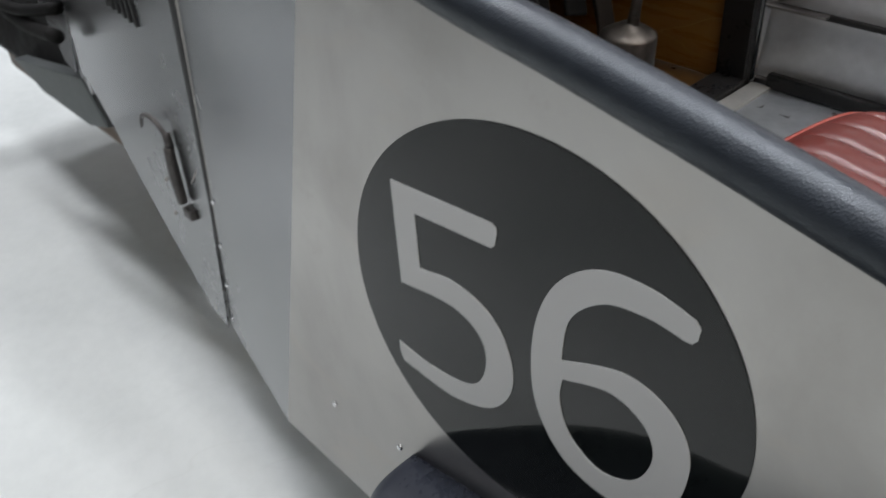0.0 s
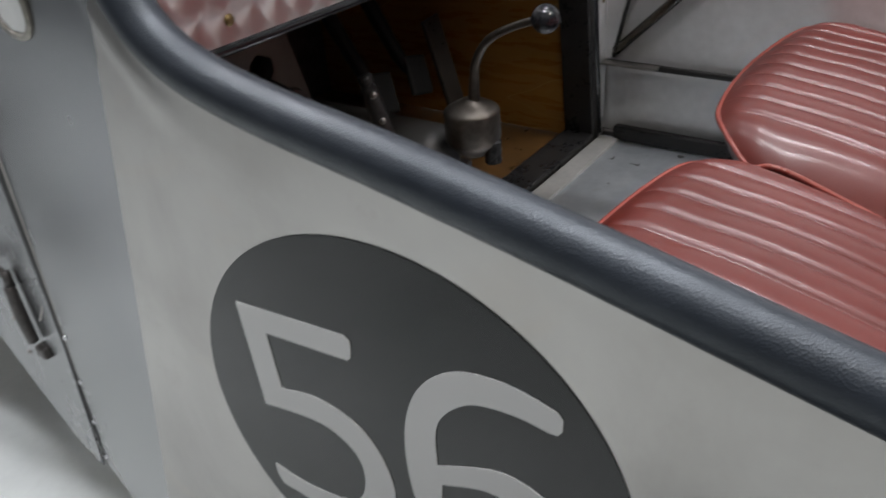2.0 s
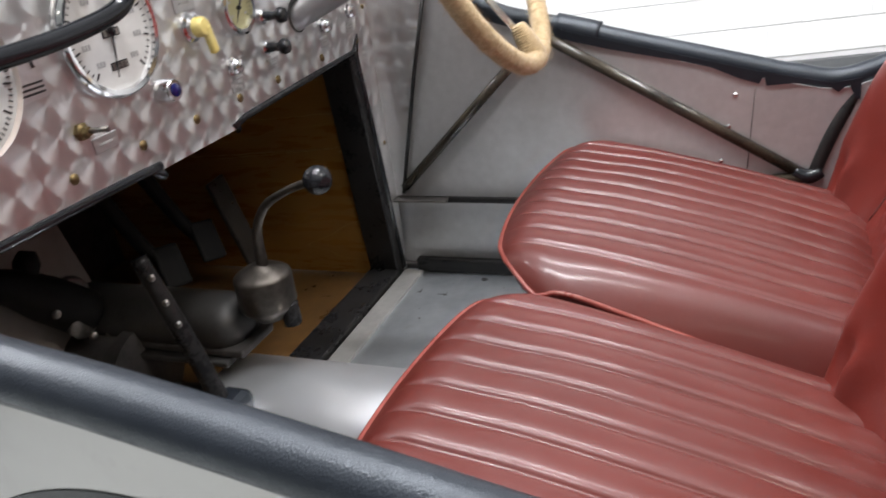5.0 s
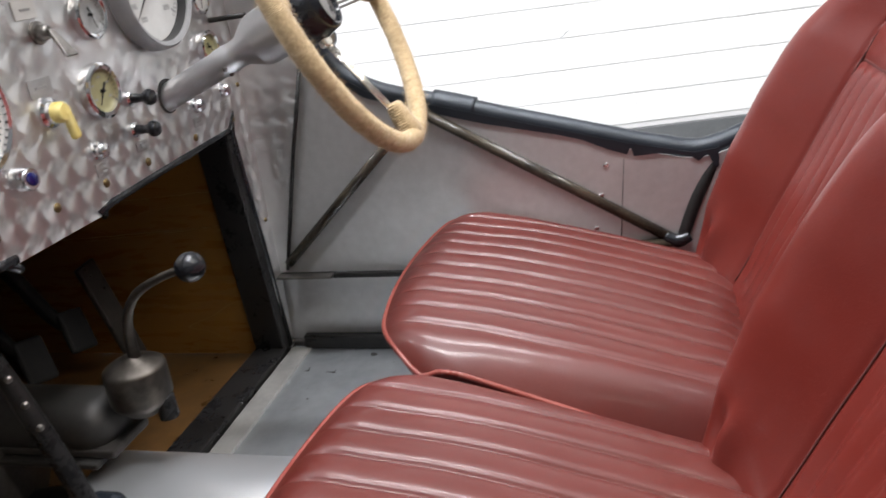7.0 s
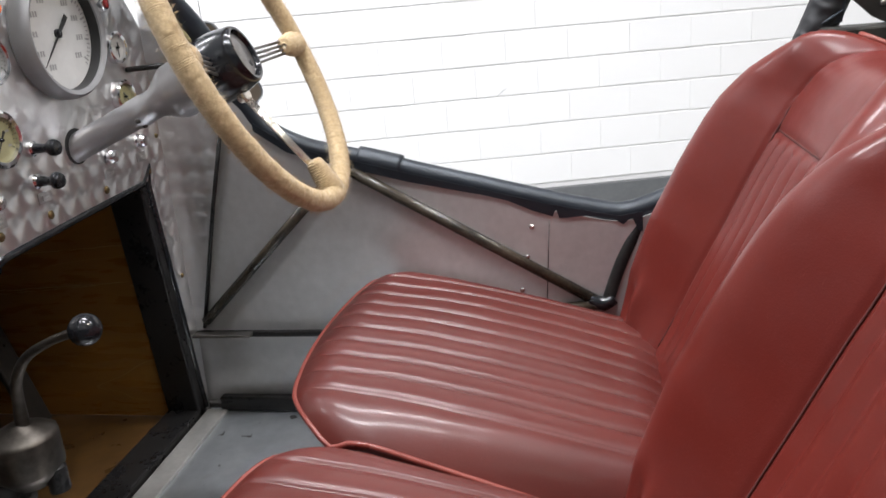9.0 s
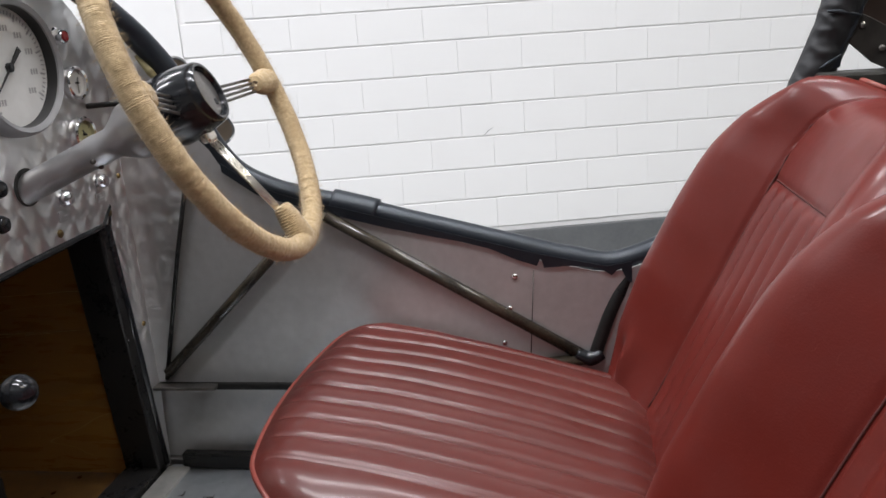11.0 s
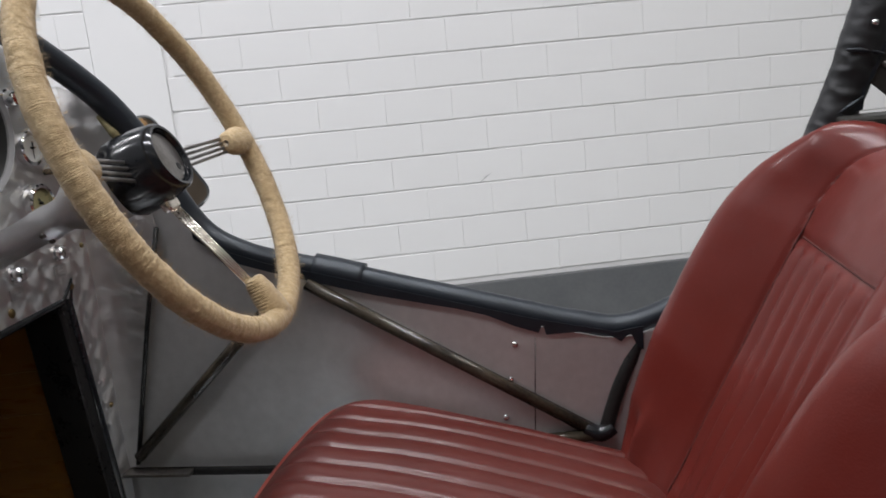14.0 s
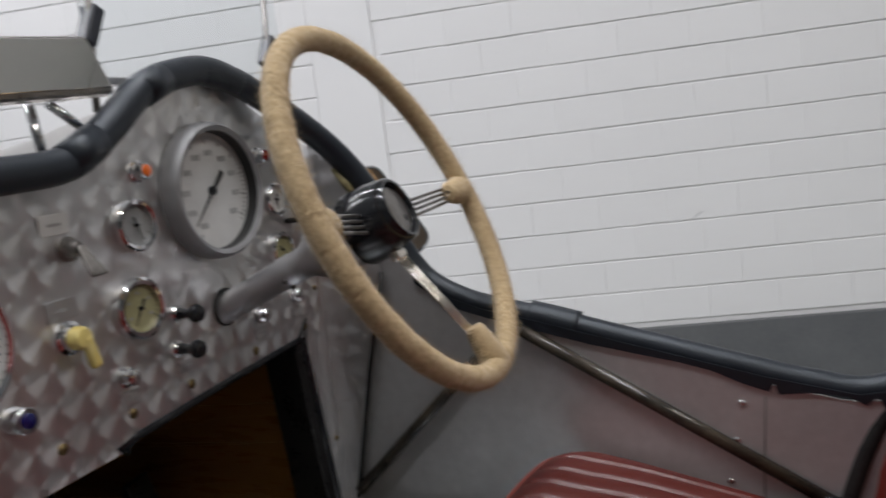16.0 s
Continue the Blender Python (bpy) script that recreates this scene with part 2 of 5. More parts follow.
def plywood():
    m = material("varnished_plywood", (0.3, 0.14, 0.03), 0.4)
    n = Nodes(m)
    grain = n.noise(14.0, 6.0, 0.6, stretch=(0.5, 2, 4), distortion=0.3)
    streak = n.noise(60.0, 3.0, 0.5, stretch=(0.25, 3, 6))
    crack = n.math("ABSOLUTE", n.math("SUBTRACT", n.noise(3.2, 2.0, 0.4, stretch=(0.5, 2.5, 3), distortion=0.4), 0.5))
    base = (n.mix(n.spread(streak, 0.0, 0.2, 0.55, 0.75), n.ramp(grain, [(0.3, (0.235, 0.105, 0.019)), (0.7, (0.275, 0.126, 0.025))]), (0.19, 0.084, 0.016)))
    n.set("Base Color", n.mix(n.spread(crack, 0.75, 0.0, 0.0, 0.0025), base, (0.42, 0.27, 0.11)))
    n.set("Roughness", n.spread(grain, 0.22, 0.36))
    n.bump(streak, 0.1, 0.0008)
    return m


def rope():
    m = material("hemp_cord", (0.55, 0.39, 0.2), 0.85)
    n = Nodes(m)
    fib = n.noise(190.0, 5.0, 0.75)
    n.set("Base Color", n.mix(n.spread(n.noise(34.0, 4.0), 0.0, 0.75, 0.45, 0.75), n.ramp(fib, [(0.3, (0.34, 0.24, 0.12)), (0.7, (0.63, 0.48, 0.28))]), (0.42, 0.30, 0.155)))
    n.bump(fib, 0.9, 0.0016)
    n.b.inputs["Sheen Weight"].default_value = 0.3
    return m


def resin_floor():
    """Pale resin with clouds, hairline cracks and scuffs."""
    m = material("pale_resin_floor", (0.7, 0.72, 0.72), 0.3)
    n = Nodes(m)
    cloud, grit = n.noise(1.6, 6.0, 0.6), n.noise(30.0, 5.0, 0.65)
    col = n.ramp(n.math("ADD", n.math("MULTIPLY", cloud, 0.75), n.math("MULTIPLY", grit, 0.25)), [(0.3, (0.48, 0.508, 0.503)), (0.55, (0.57, 0.598, 0.59)), (0.75, (0.62, 0.645, 0.635))])
    vein = n.math("ABSOLUTE", n.math("SUBTRACT", n.noise(1.3, 3.0, 0.5, distortion=0.8), 0.5))
    col = n.mix(n.spread(vein, 0.14, 0.0, 0.0, 0.0012), col, (0.42, 0.43, 0.41))
    scuff = n.noise(16.0, 4.0, 0.6, stretch=(1, 0.12, 1))
    col = n.mix(n.spread(scuff, 0.0, 0.5, 0.66, 0.78), col, (0.5, 0.52, 0.51))
    n.set("Base Color", col)
    n.set("Roughness", n.spread(cloud, 0.16, 0.28))
    n.bump(grit, 0.05, 0.0006)
    return m


def floor_sheet():
    """Scuffed aluminium with dark specks and dull patches."""
    m = material("scuffed_floor_aluminium", (0.6, 0.6, 0.6), 0.42, 0.85)
    n = Nodes(m)
    cloud, fine = n.noise(8.0, 6.0, 0.6), n.noise(80.0, 4.0)
    col = n.ramp(cloud, [(0.3, (0.36, 0.385, 0.405)), (0.7, (0.66, 0.685, 0.70))])
    col = n.mix(n.spread(n.noise(48.0, 2.0, 0.4), 0.0, 0.9, 0.69, 0.73), col, (0.09, 0.08, 0.075))
    col = n.mix(n.spread(n.noise(14.0, 5.0, 0.7), 0.0, 0.5, 0.6, 0.75), col, (0.34, 0.32, 0.29))
    n.set("Base Color", col)
    n.set("Roughness", n.spread(cloud, 0.46, 0.30))
    n.bump(fine, 0.12, 0.0005)
    return m


def wall_paint():
    m = material("white_wall_paint", (0.8, 0.8, 0.81), 0.45)
    n = Nodes(m)
    info = n.add("ShaderNodeObjectInfo")
    tone = n.ramp(info.outputs["Random"], [(0.0, (0.83, 0.825, 0.825)), (1.0, (0.845, 0.84, 0.84))])
    n.set("Base Color", n.mix(n.spread(n.noise(3.0, 5.0), 0.0, 0.5, 0.5, 0.8), tone, (0.785, 0.78, 0.78)))
    n.bump(n.noise(45.0, 5.0), 0.18, 0.002)
    return m


ALU = aluminium()
TURNED = engine_turned()
LEATHER = leather("red_leather", 0.2, ((0.100, 0.0118, 0.0082), (0.117, 0.0148, 0.0104), (0.138, 0.0210, 0.0155)))
# Copy of the same leather; the cushion's lit sheen is set in tone and gloss.
SHEEN_LEATHER = leather("sheen_toned_red_leather", 0.36, ((0.080, 0.0130, 0.0095), (0.096, 0.0163, 0.0122), (0.118, 0.0240, 0.0185)))
# Same sheet metal as ALU; its darker reflections are put into this colour.
BONNET = worn("reflection_dark_aluminium", (0.205, 0.21, 0.219), (0.28, 0.283, 0.29), 0.25, 1.0, big=4, fine=40, bump=0.0, spread_r=0.04)
TUNNEL = worn("bright_tunnel_aluminium", (0.76, 0.772, 0.79), (0.82, 0.832, 0.85), 0.29, 0.8, big=5, fine=12, bump=0.0, spread_r=0.02)
VINYL = vinyl("black_padded_vinyl", (0.0084, 0.0108, 0.0152), 0.36, (0.88, 0.95, 1.0))
TAPE = vinyl("black_cloth_tape", (0.0085, 0.009, 0.0105), 0.5)
PLY = plywood()
CORD = rope()
WALL = wall_paint()
SEAM = worn("dark_seam_thread", (0.045, 0.008, 0.006), (0.075, 0.013, 0.010), 0.8, big=40)
PIPING = worn("red_piping", (0.18, 0.034, 0.025), (0.25, 0.058, 0.043), 0.36, big=20)
PANEL = worn("grey_satin_aluminium", (0.44, 0.44, 0.442), (0.60, 0.60, 0.60), 0.34, 0.55, big=4, fine=60, bump=0.0, spread_r=0.05)
FLOORPAN = floor_sheet()
BLACK = worn("black_frame_paint", (0.009, 0.009, 0.010), (0.02, 0.019, 0.018), 0.32, big=20, fine=160)
BLACK.node_tree.nodes["Principled BSDF"].inputs["Specular IOR Level"].default_value = 0.3
GLOSS = worn("black_gloss_plastic", (0.008, 0.009, 0.011), (0.014, 0.015, 0.018), 0.15, big=15, fine=70, bump=0.08, spread_r=0.06)
CHROME = worn("chrome", (0.72, 0.72, 0.73), (0.8, 0.8, 0.81), 0.08, 1.0, bump=0.02, spread_r=0.04)
CAST = worn("cast_alloy", (0.56, 0.56, 0.57), (0.72, 0.72, 0.73), 0.40, 1.0, big=18, fine=240)
STEEL = worn("dull_steel", (0.18, 0.17, 0.16), (0.36, 0.34, 0.32), 0.38, 1.0, big=25, fine=200)
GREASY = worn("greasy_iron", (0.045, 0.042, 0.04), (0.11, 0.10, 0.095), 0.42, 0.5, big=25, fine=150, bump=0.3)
BRASS = worn("tarnished_brass", (0.14, 0.105, 0.055), (0.28, 0.21, 0.10), 0.45, 1.0, big=90)
DECAL = worn("dark_grey_vinyl_film", (0.0042, 0.0058, 0.0048), (0.0062, 0.0082, 0.0070), 0.05, big=3, fine=30, bump=0.003, spread_r=0.015)
DECAL.node_tree.nodes["Principled BSDF"].inputs["IOR"].default_value = 1.37
DIGIT = worn("light_grey_film", (0.55, 0.545, 0.535), (0.57, 0.565, 0.555), 0.5, big=2, fine=30, bump=0.01)
DIAL = worn("white_dial", (0.60, 0.60, 0.585), (0.68, 0.68, 0.665), 0.4, big=30)
GREYDIAL = worn("grey_dial", (0.24, 0.25, 0.25), (0.34, 0.35, 0.35), 0.4, big=30)
# Lower spokes: the beige they reflect is put into this brighter colour.
SPOKE = worn("beige_reflection_steel", (0.62, 0.57, 0.50), (0.78, 0.73, 0.65), 0.24, 1.0, big=25, fine=200)
FRAME = worn("dusty_black_frame_tube", (0.010, 0.0095, 0.009), (0.075, 0.062, 0.044), 0.16, big=22, fine=260, bump=0.2, spread_r=0.08)
PEDAL = worn("oily_black_steel", (0.012, 0.011, 0.010), (0.038, 0.034, 0.030), 0.36, big=25, fine=120, bump=0.3)
GEARBOX = worn("oily_grey_casting", (0.032, 0.031, 0.031), (0.065, 0.062, 0.058), 0.5, 0.5, big=18, fine=120, bump=0.2)
SOOT = worn("sooty_black_iron", (0.004, 0.004, 0.004), (0.012, 0.0115, 0.011), 0.65, big=20, fine=90, bump=0.3)
SOOT.node_tree.nodes["Principled BSDF"].inputs["Specular IOR Level"].default_value = 0.15
DIRTY_PLY = worn("oil_soaked_plywood", (0.05, 0.026, 0.010), (0.17, 0.088, 0.03), 0.34, big=9, fine=40, bump=0.2)
OLIVE = worn("yellowed_residue", (0.13, 0.11, 0.05), (0.32, 0.28, 0.14), 0.5, big=40, fine=160, bump=0.3)
BROWN = worn("dark_brown_backboard", (0.03, 0.018, 0.014), (0.06, 0.034, 0.026), 0.45, big=8)
CREAM = worn("cream_dial", (0.27, 0.255, 0.13), (0.38, 0.36, 0.20), 0.45, big=30)
INK = material("black_ink", (0.02, 0.02, 0.02), 0.5)
FADED = worn("faded_ink", (0.26, 0.26, 0.26), (0.38, 0.38, 0.38), 0.6)
YELLOW = worn("aged_yellow_plastic", (0.72, 0.57, 0.16), (0.8, 0.68, 0.28), 0.35, big=30)
ORANGE = material("orange_lens", (0.8, 0.16, 0.02), 0.15, coat=0.5)
RED = material("red_lens", (0.22, 0.006, 0.006), 0.12, coat=0.5)
BLUE = material("blue_lens", (0.006, 0.008, 0.09), 0.12, coat=0.5)
GROUND = resin_floor()
PLINTH = worn("grey_plinth_paint", (0.10, 0.105, 0.11), (0.14, 0.145, 0.15), 0.45, big=6, fine=70)
FARWALL = worn("grey_painted_wall", (0.22, 0.23, 0.24), (0.30, 0.31, 0.32), 0.6, big=3)
CEIL = worn("white_ceiling", (0.7, 0.7, 0.7), (0.78, 0.78, 0.77), 0.7, big=3)
WING = worn("dark_blue_black_paint", (0.018, 0.021, 0.03), (0.03, 0.034, 0.045), 0.3, big=12, fine=160, bump=0.05)
# Both mirror colours carry a reflection: beige here, tan in the side mirror.
MIRROR = material("mirror_glass", (0.92, 0.89, 0.84), 0.02, 1.0)
TAN_MIRROR = worn("tan_reflection_glass", (0.80, 0.60, 0.44), (0.88, 0.70, 0.55), 0.06, 1.0, big=20, bump=0.0, spread_r=0.03)
BARE_WOOD = worn("pale_split_wood", (0.30, 0.19, 0.08), (0.48, 0.33, 0.16), 0.6, big=60, fine=200)
BRACKET = worn("flaking_dark_bracket", (0.008, 0.008, 0.0078), (0.045, 0.043, 0.037), 0.5, 0.1, big=30, fine=120, bump=0.4)


def glass():
    m = material("clear_glass", (0.86, 0.885, 0.89), 0.02)
    m.node_tree.nodes["Principled BSDF"].inputs["Transmission Weight"].default_value = 1.0
    m.node_tree.nodes["Principled BSDF"].inputs["IOR"].default_value = 1.15
    return m


GLASS = glass()

# ---- the room ----------------------------------------------------------
W_TURN, W_DIST = 14.0, 2.40
TO_WALL = pose(0, 0, 0, 0, 0, W_TURN)  # x along the brick wall, y towards it


def setting(name, bm, mat, label, category):
    bmesh.ops.transform(bm, matrix=TO_WALL, verts=bm.verts)
    return tagged(part(name, bm, mat), label, category, kind="structure")


setting("floor", box(0.5, -2.0, -0.05, 12.4, 9.2, 0.1), GROUND, "pale grey-green resin workshop floor with faint scuffs", "floor")
setting("ceiling", box(0.5, -2.0, ROOM_H + 0.05, 12.4, 9.2, 0.1), CEIL, "plain white workshop ceiling", "ceiling")
setting("wall_south", box(0.5, -6.55, ROOM_H / 2, 12.4, 0.1, ROOM_H), FARWALL, "plain grey workshop wall behind the car", "wall")
setting("wall_west", box(-5.65, -2.0, ROOM_H / 2, 0.1, 9.0, ROOM_H), FARWALL, "plain grey workshop end wall", "wall")
setting("wall_east", box(6.65, -2.0, ROOM_H / 2, 0.1, 9.0, ROOM_H), FARWALL, "plain grey workshop end wall", "wall")
brick_wall = setting("wall_north", box(0.5, W_DIST + 0.156, ROOM_H / 2, 12.4, 0.3, ROOM_H), WALL, "white painted brick wall with recessed joints", "wall")
setting("pilaster", box(-0.302, W_DIST + 0.02, ROOM_H / 2 + 0.1, 0.246, 0.05, ROOM_H - 0.4, 0.003), WALL, "smooth white painted pilaster in the brick wall", "pilaster")
setting("plinth", box(0.5, W_DIST + 0.01, 0.1455, 12.3, 0.05, 0.291, 0.004), PLINTH, "dark grey painted plinth along the wall foot", "plinth")

for lx, ly, _, _ in LAMPS:
    fit = thing("ceiling_light", pose(lx, ly, ROOM_H, 0, 0, 14), "long white fluorescent tube light, unseen on the ceiling", "ceiling light", "tube lights")
    part("housing", box(lx, ly, ROOM_H - 0.05, 1.6, 0.34, 0.1, 0.01, Matrix.Translation((lx, ly, 0)) @ pose(0, 0, 0, 0, 0, 14) @ Matrix.Translation((-lx, -ly, 0))), CEIL, fit)

# ---- the car: body -----------------------------------------------------
car = thing("racing_car", (0, 0, 0), "vintage open two-seat racing car with bare aluminium body", "car")

# near side: flat beside the seats, drawn in towards the bonnet
NEAR_TUBE = [(0.014, -0.30, 1.12), (0.024, -0.37, 1.095), (0.046, -0.425, 1.05), (0.074, -0.450, 1.00), (0.098, -0.457, 0.963), (0.124, -0.459, 0.930), (0.165, -0.459, 0.908), (0.230, -0.459, 0.892), (0.315, -0.459, 0.878), (0.425, -0.459, 0.857), (0.515, -0.459, 0.838), (0.60, -0.459, 0.820), (0.75, -0.459, 0.789), (0.9, -0.465, 0.80), (1.0, -0.475, 0.95), (1.06, -0.47, 1.08)]
TUBE_R = 0.0172
tube("padded_edge", NEAR_TUBE, TUBE_R, VINYL, car, "black padded vinyl edge roll", sides=20, per=12)


def crease_x(z):
    return 0.013 + 0.268 * (z - 0.69)


def side_y(x, z=0.55):
    """Outer face of the near side: flat behind a leaning crease, drawn in ahead of it."""
    return -0.472 + (0.117 + 0.2 * (0.78 - z)) * max(0.0, crease_x(z) - x)


def shell(name, xs, low, high, ys, thick, mat, label, rows=14, shear=lambda z: 0.0):
    """A thin sheet standing along the car between low(x) and high(x)."""
    verts, faces = [], []
    for side in (0, 1):
        for x in xs:
            for k in range(rows + 1):
                s = k / rows
                z = low(x) * (1 - s) + high(x) * s
                verts.append((x + shear(z), ys(x + shear(z), z) + side * thick, z))
    n, r = len(xs), rows + 1
    for i in range(n - 1):
        for k in range(rows):
            a = i * r + k
            faces.append((a, a + r, a + r + 1, a + 1))
            b = a + n * r
            faces.append((b, b + 1, b + r + 1, b + r))
    for i in range(n - 1):
        for k in (0, rows):
            a, b = i * r + k, i * r + k + n * r
            q = (a, b, b + r, a + r)
            faces.append(q if k == 0 else q[::-1])
    for k in range(rows):
        for i in (0, n - 1):
            a, b = i * r + k, i * r + k + n * r
            q = (a, a + 1, b + 1, b)
            faces.append(q if i == 0 else q[::-1])
    ob = link_mesh(name, verts, faces, mat, car, label)
    ob.data.set_sharp_from_angle(angle=radians(35))
    return ob


near_path = smooth_path(NEAR_TUBE, 12)
order = np.argsort(near_path[:, 0])


def near_top(x):
    if x < 0.074:
        return 1.0 + (0.074 - x) * 1.2
    return float(np.interp(x, near_path[order, 0], near_path[order, 2])) - 0.004


def seam_x(z):
    return -0.329 + 0.195 * (z - 0.25)


# the front edge of the side panel leans with the bonnet seam, its crease leans more
ROWS_N = 64


def side_sheet(name, cols, place, mat, label):
    """One sheet of the near side; place(c, z) gives x at the share c of its length."""
    verts, faces = [], []
    for side in (0, 1):
        for c in range(cols + 1):
            for k in range(ROWS_N + 1):
                z = 0.6
                for _ in range(6):
                    x = place(c / cols, z)
                    z = 0.245 + ((near_top(x) if x > 0.03 else 1.053) - 0.245) * k / ROWS_N
                d = max(0.0, near_top(x) - z)
                curl = 0.0026 * math.exp(-((d - 0.034) / 0.012) ** 2) * math.exp(-((x - 0.10) / 0.04) ** 2)
                verts.append((x, side_y(x, z) - curl + side * 0.0025 + 0.006 * max(0.0, z - 0.93) / 0.1 * (1 if x < 0.1 else 0), z))
    nr = ROWS_N + 1
    for i in range(cols):
        for k in range(ROWS_N):
            a = i * nr + k
            b = a + (cols + 1) * nr
            faces += [(a, a + nr, a + nr + 1, a + 1), (b, b + 1, b + nr + 1, b + nr)]
        for k in (0, ROWS_N):
            a = i * nr + k
            b = a + (cols + 1) * nr
            faces.append((a, b, b + nr, a + nr))
    link_mesh(name, verts, faces, mat, car, label).data.set_sharp_from_angle(angle=radians(30))


# the tone change at the crease is a reflection set in the base colour
side_sheet("scuttle_side", 16, lambda c, z: seam_x(z) + (crease_x(z) - seam_x(z)) * c, BONNET, "aluminium scuttle side darkened in colour for what it reflects")
side_sheet("side_panel", 70, lambda c, z: crease_x(z) + (1.5 - crease_x(z)) * c, ALU, "dull bare aluminium side panel with faint stains")

# lapped scuttle strip with its bolts, and the pale cover in the rounded slot ahead of it
LAP = Matrix(((1, 0, 0, 0), (-0.085, 0, -1, -0.4668), (0, 1, 0, 0), (0, 0, 0, 1)))
plate("scuttle_strip", [(-0.03, 0.9545), (0.086, 0.9565), (0.070, 0.985), (0.05, 1.02), (0.03, 1.046), (-0.03, 1.046)], 0.0025, LAP, TUNNEL, car, "bright lapped scuttle strip", 0.0006)
slot_rim = [(-0.046 + 0.029 * sx * k, z) for sx, k, z in ((-1, 0.95, 1.0), (-1, 1, 0.935), (-1, 0.8, 0.920), (-1, 0.3, 0.9125), (1, 0.4, 0.9130), (1, 0.85, 0.9215), (1, 1, 0.936), (1, 0.95, 1.0))]
tube("slot_bead", [(x, side_y(x, z) - 0.0005, z) for x, z in slot_rim], 0.0030, worn("tarnished_bead", (0.17, 0.16, 0.14), (0.34, 0.32, 0.28), 0.4, 0.6, big=60), car, "tarnished bead round the slot", sides=10, per=6)
plate("slot_cover", [(x * 0.9 - 0.0036, z * 0.9 + 0.0945) for x, z in slot_rim], 0.003, Matrix.Translation((0, 0.003, 0)) @ LAP, DIAL, car, "pale rounded slot cover", 0.001)


def bonnet_y(x):
    return -0.468 + 0.112 * max(0.0, 0.045 - x)


def bonnet_low(x):
    return float(np.interp(x, [-0.85, -0.757, -0.649, -0.511, -0.40, -0.34], [0.50, 0.452, 0.378, 0.300, 0.245, 0.24]))


xs = list(np.linspace(-0.880, -0.336, 46))
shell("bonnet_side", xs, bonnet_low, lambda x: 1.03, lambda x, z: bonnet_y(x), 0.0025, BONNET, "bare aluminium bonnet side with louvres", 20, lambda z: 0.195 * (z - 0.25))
FRONT = Matrix(((1, 0, 0, 0), (0, 0, -1, -0.335), (0, 1, 0, 0), (0, 0, 0, 1)))
plate("chassis_front", [(-1.27, 0.405), (-0.86, 0.480), (-0.80, 0.40), (-0.895, 0.372), (-1.13, 0.370)], 0.03, FRONT, worn("grey_chassis_paint", (0.07, 0.08, 0.08), (0.12, 0.13, 0.13), 0.4), car, "grey painted front chassis rail", 0.003)
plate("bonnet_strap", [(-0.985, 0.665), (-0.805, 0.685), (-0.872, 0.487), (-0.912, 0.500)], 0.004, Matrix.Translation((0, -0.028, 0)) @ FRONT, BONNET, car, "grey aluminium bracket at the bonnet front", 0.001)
# unseen far side, added to keep light from leaking under the car
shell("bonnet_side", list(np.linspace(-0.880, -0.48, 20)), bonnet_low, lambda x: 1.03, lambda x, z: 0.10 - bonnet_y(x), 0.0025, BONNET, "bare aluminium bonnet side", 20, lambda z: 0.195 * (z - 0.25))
# bonnet seam: dark gap with a rolled lip
tube("bonnet_seam", [(seam_x(z) - 0.005, side_y(seam_x(z), z) + 0.003, z) for z in (0.25, 0.4, 0.6, 0.8, 1.0)], [0.003, 0.004, 0.006, 0.0085, 0.009], INK, car, "dark gap at the bonnet edge", sides=8, per=4)
tube("seam_lip", [(seam_x(z) + 0.004, side_y(seam_x(z), z) + 0.0005, z) for z in (0.25, 0.4, 0.6, 0.8, 1.0)], [0.001, 0.0015, 0.002, 0.0026, 0.003], STEEL, car, "tarnished rolled lip along the seam", sides=8, per=4)
tube("front_spring", [(-0.80, -0.40, 0.585), (-0.95, -0.405, 0.575), (-1.15, -0.40, 0.59), (-1.35, -0.39, 0.62)], 0.013, SOOT, car, "black leaf spring end", sides=10, per=4)
tube("steering_arm", [(-0.83, -0.375, 0.62), (-0.95, -0.41, 0.60), (-1.15, -0.42, 0.60)], 0.011, SOOT, car, sides=10, per=4)
part("engine_block", box(-1.28, -0.09, 0.63, 0.76, 0.49, 0.56, 0.03), SOOT, car, "dark engine casting")
# unseen box, added to shade the floor and give its brown reflection
part("sump", box(-0.98, 0.02, 0.335, 1.30, 0.62, 0.16, 0.02), worn("rusty_sump", (0.06, 0.034, 0.016), (0.15, 0.09, 0.045), 0.5, big=9), car, "unseen rust-brown sump and undertray, added to shade the floor")
part("bonnet_front_post", box(-0.875, bonnet_y(-0.87) + 0.010, 0.60, 0.03, 0.012, 0.30, 0.003, Matrix.Translation((0.02, 0, 0))), CAST, car, "bright bonnet front edge")
# road wheels: the front ones ahead of the bonnet, the rear ones under the wings
TYRE = worn("tyre_rubber", (0.012, 0.012, 0.012), (0.025, 0.025, 0.024), 0.6, big=12)
# unseen; added to stand the car, the front tyre also to darken bonnet reflections
for wx, wy in ((-1.72, -0.67), (-1.72, 0.73), (1.05, -0.575), (1.05, 0.66)):
    axle = facing(wx, wy, 0.337, (0, -1, 0))
    tyre = lathe("road_wheel", [(0.225, -0.055), (0.29, -0.066), (0.32, -0.062), (0.335, -0.045), (0.337, 0.0), (0.335, 0.045), (0.32, 0.062), (0.29, 0.066), (0.225, 0.055)], axle, TYRE, car, "black tyre on a dark disc wheel", sides=48, caps=False)
    lathe("rim", [(0.228, -0.05), (0.21, -0.03), (0.06, -0.035), (0.05, 0.05), (0.03, 0.055)], axle, GREASY, tyre, "dark wheel disc", sides=40)
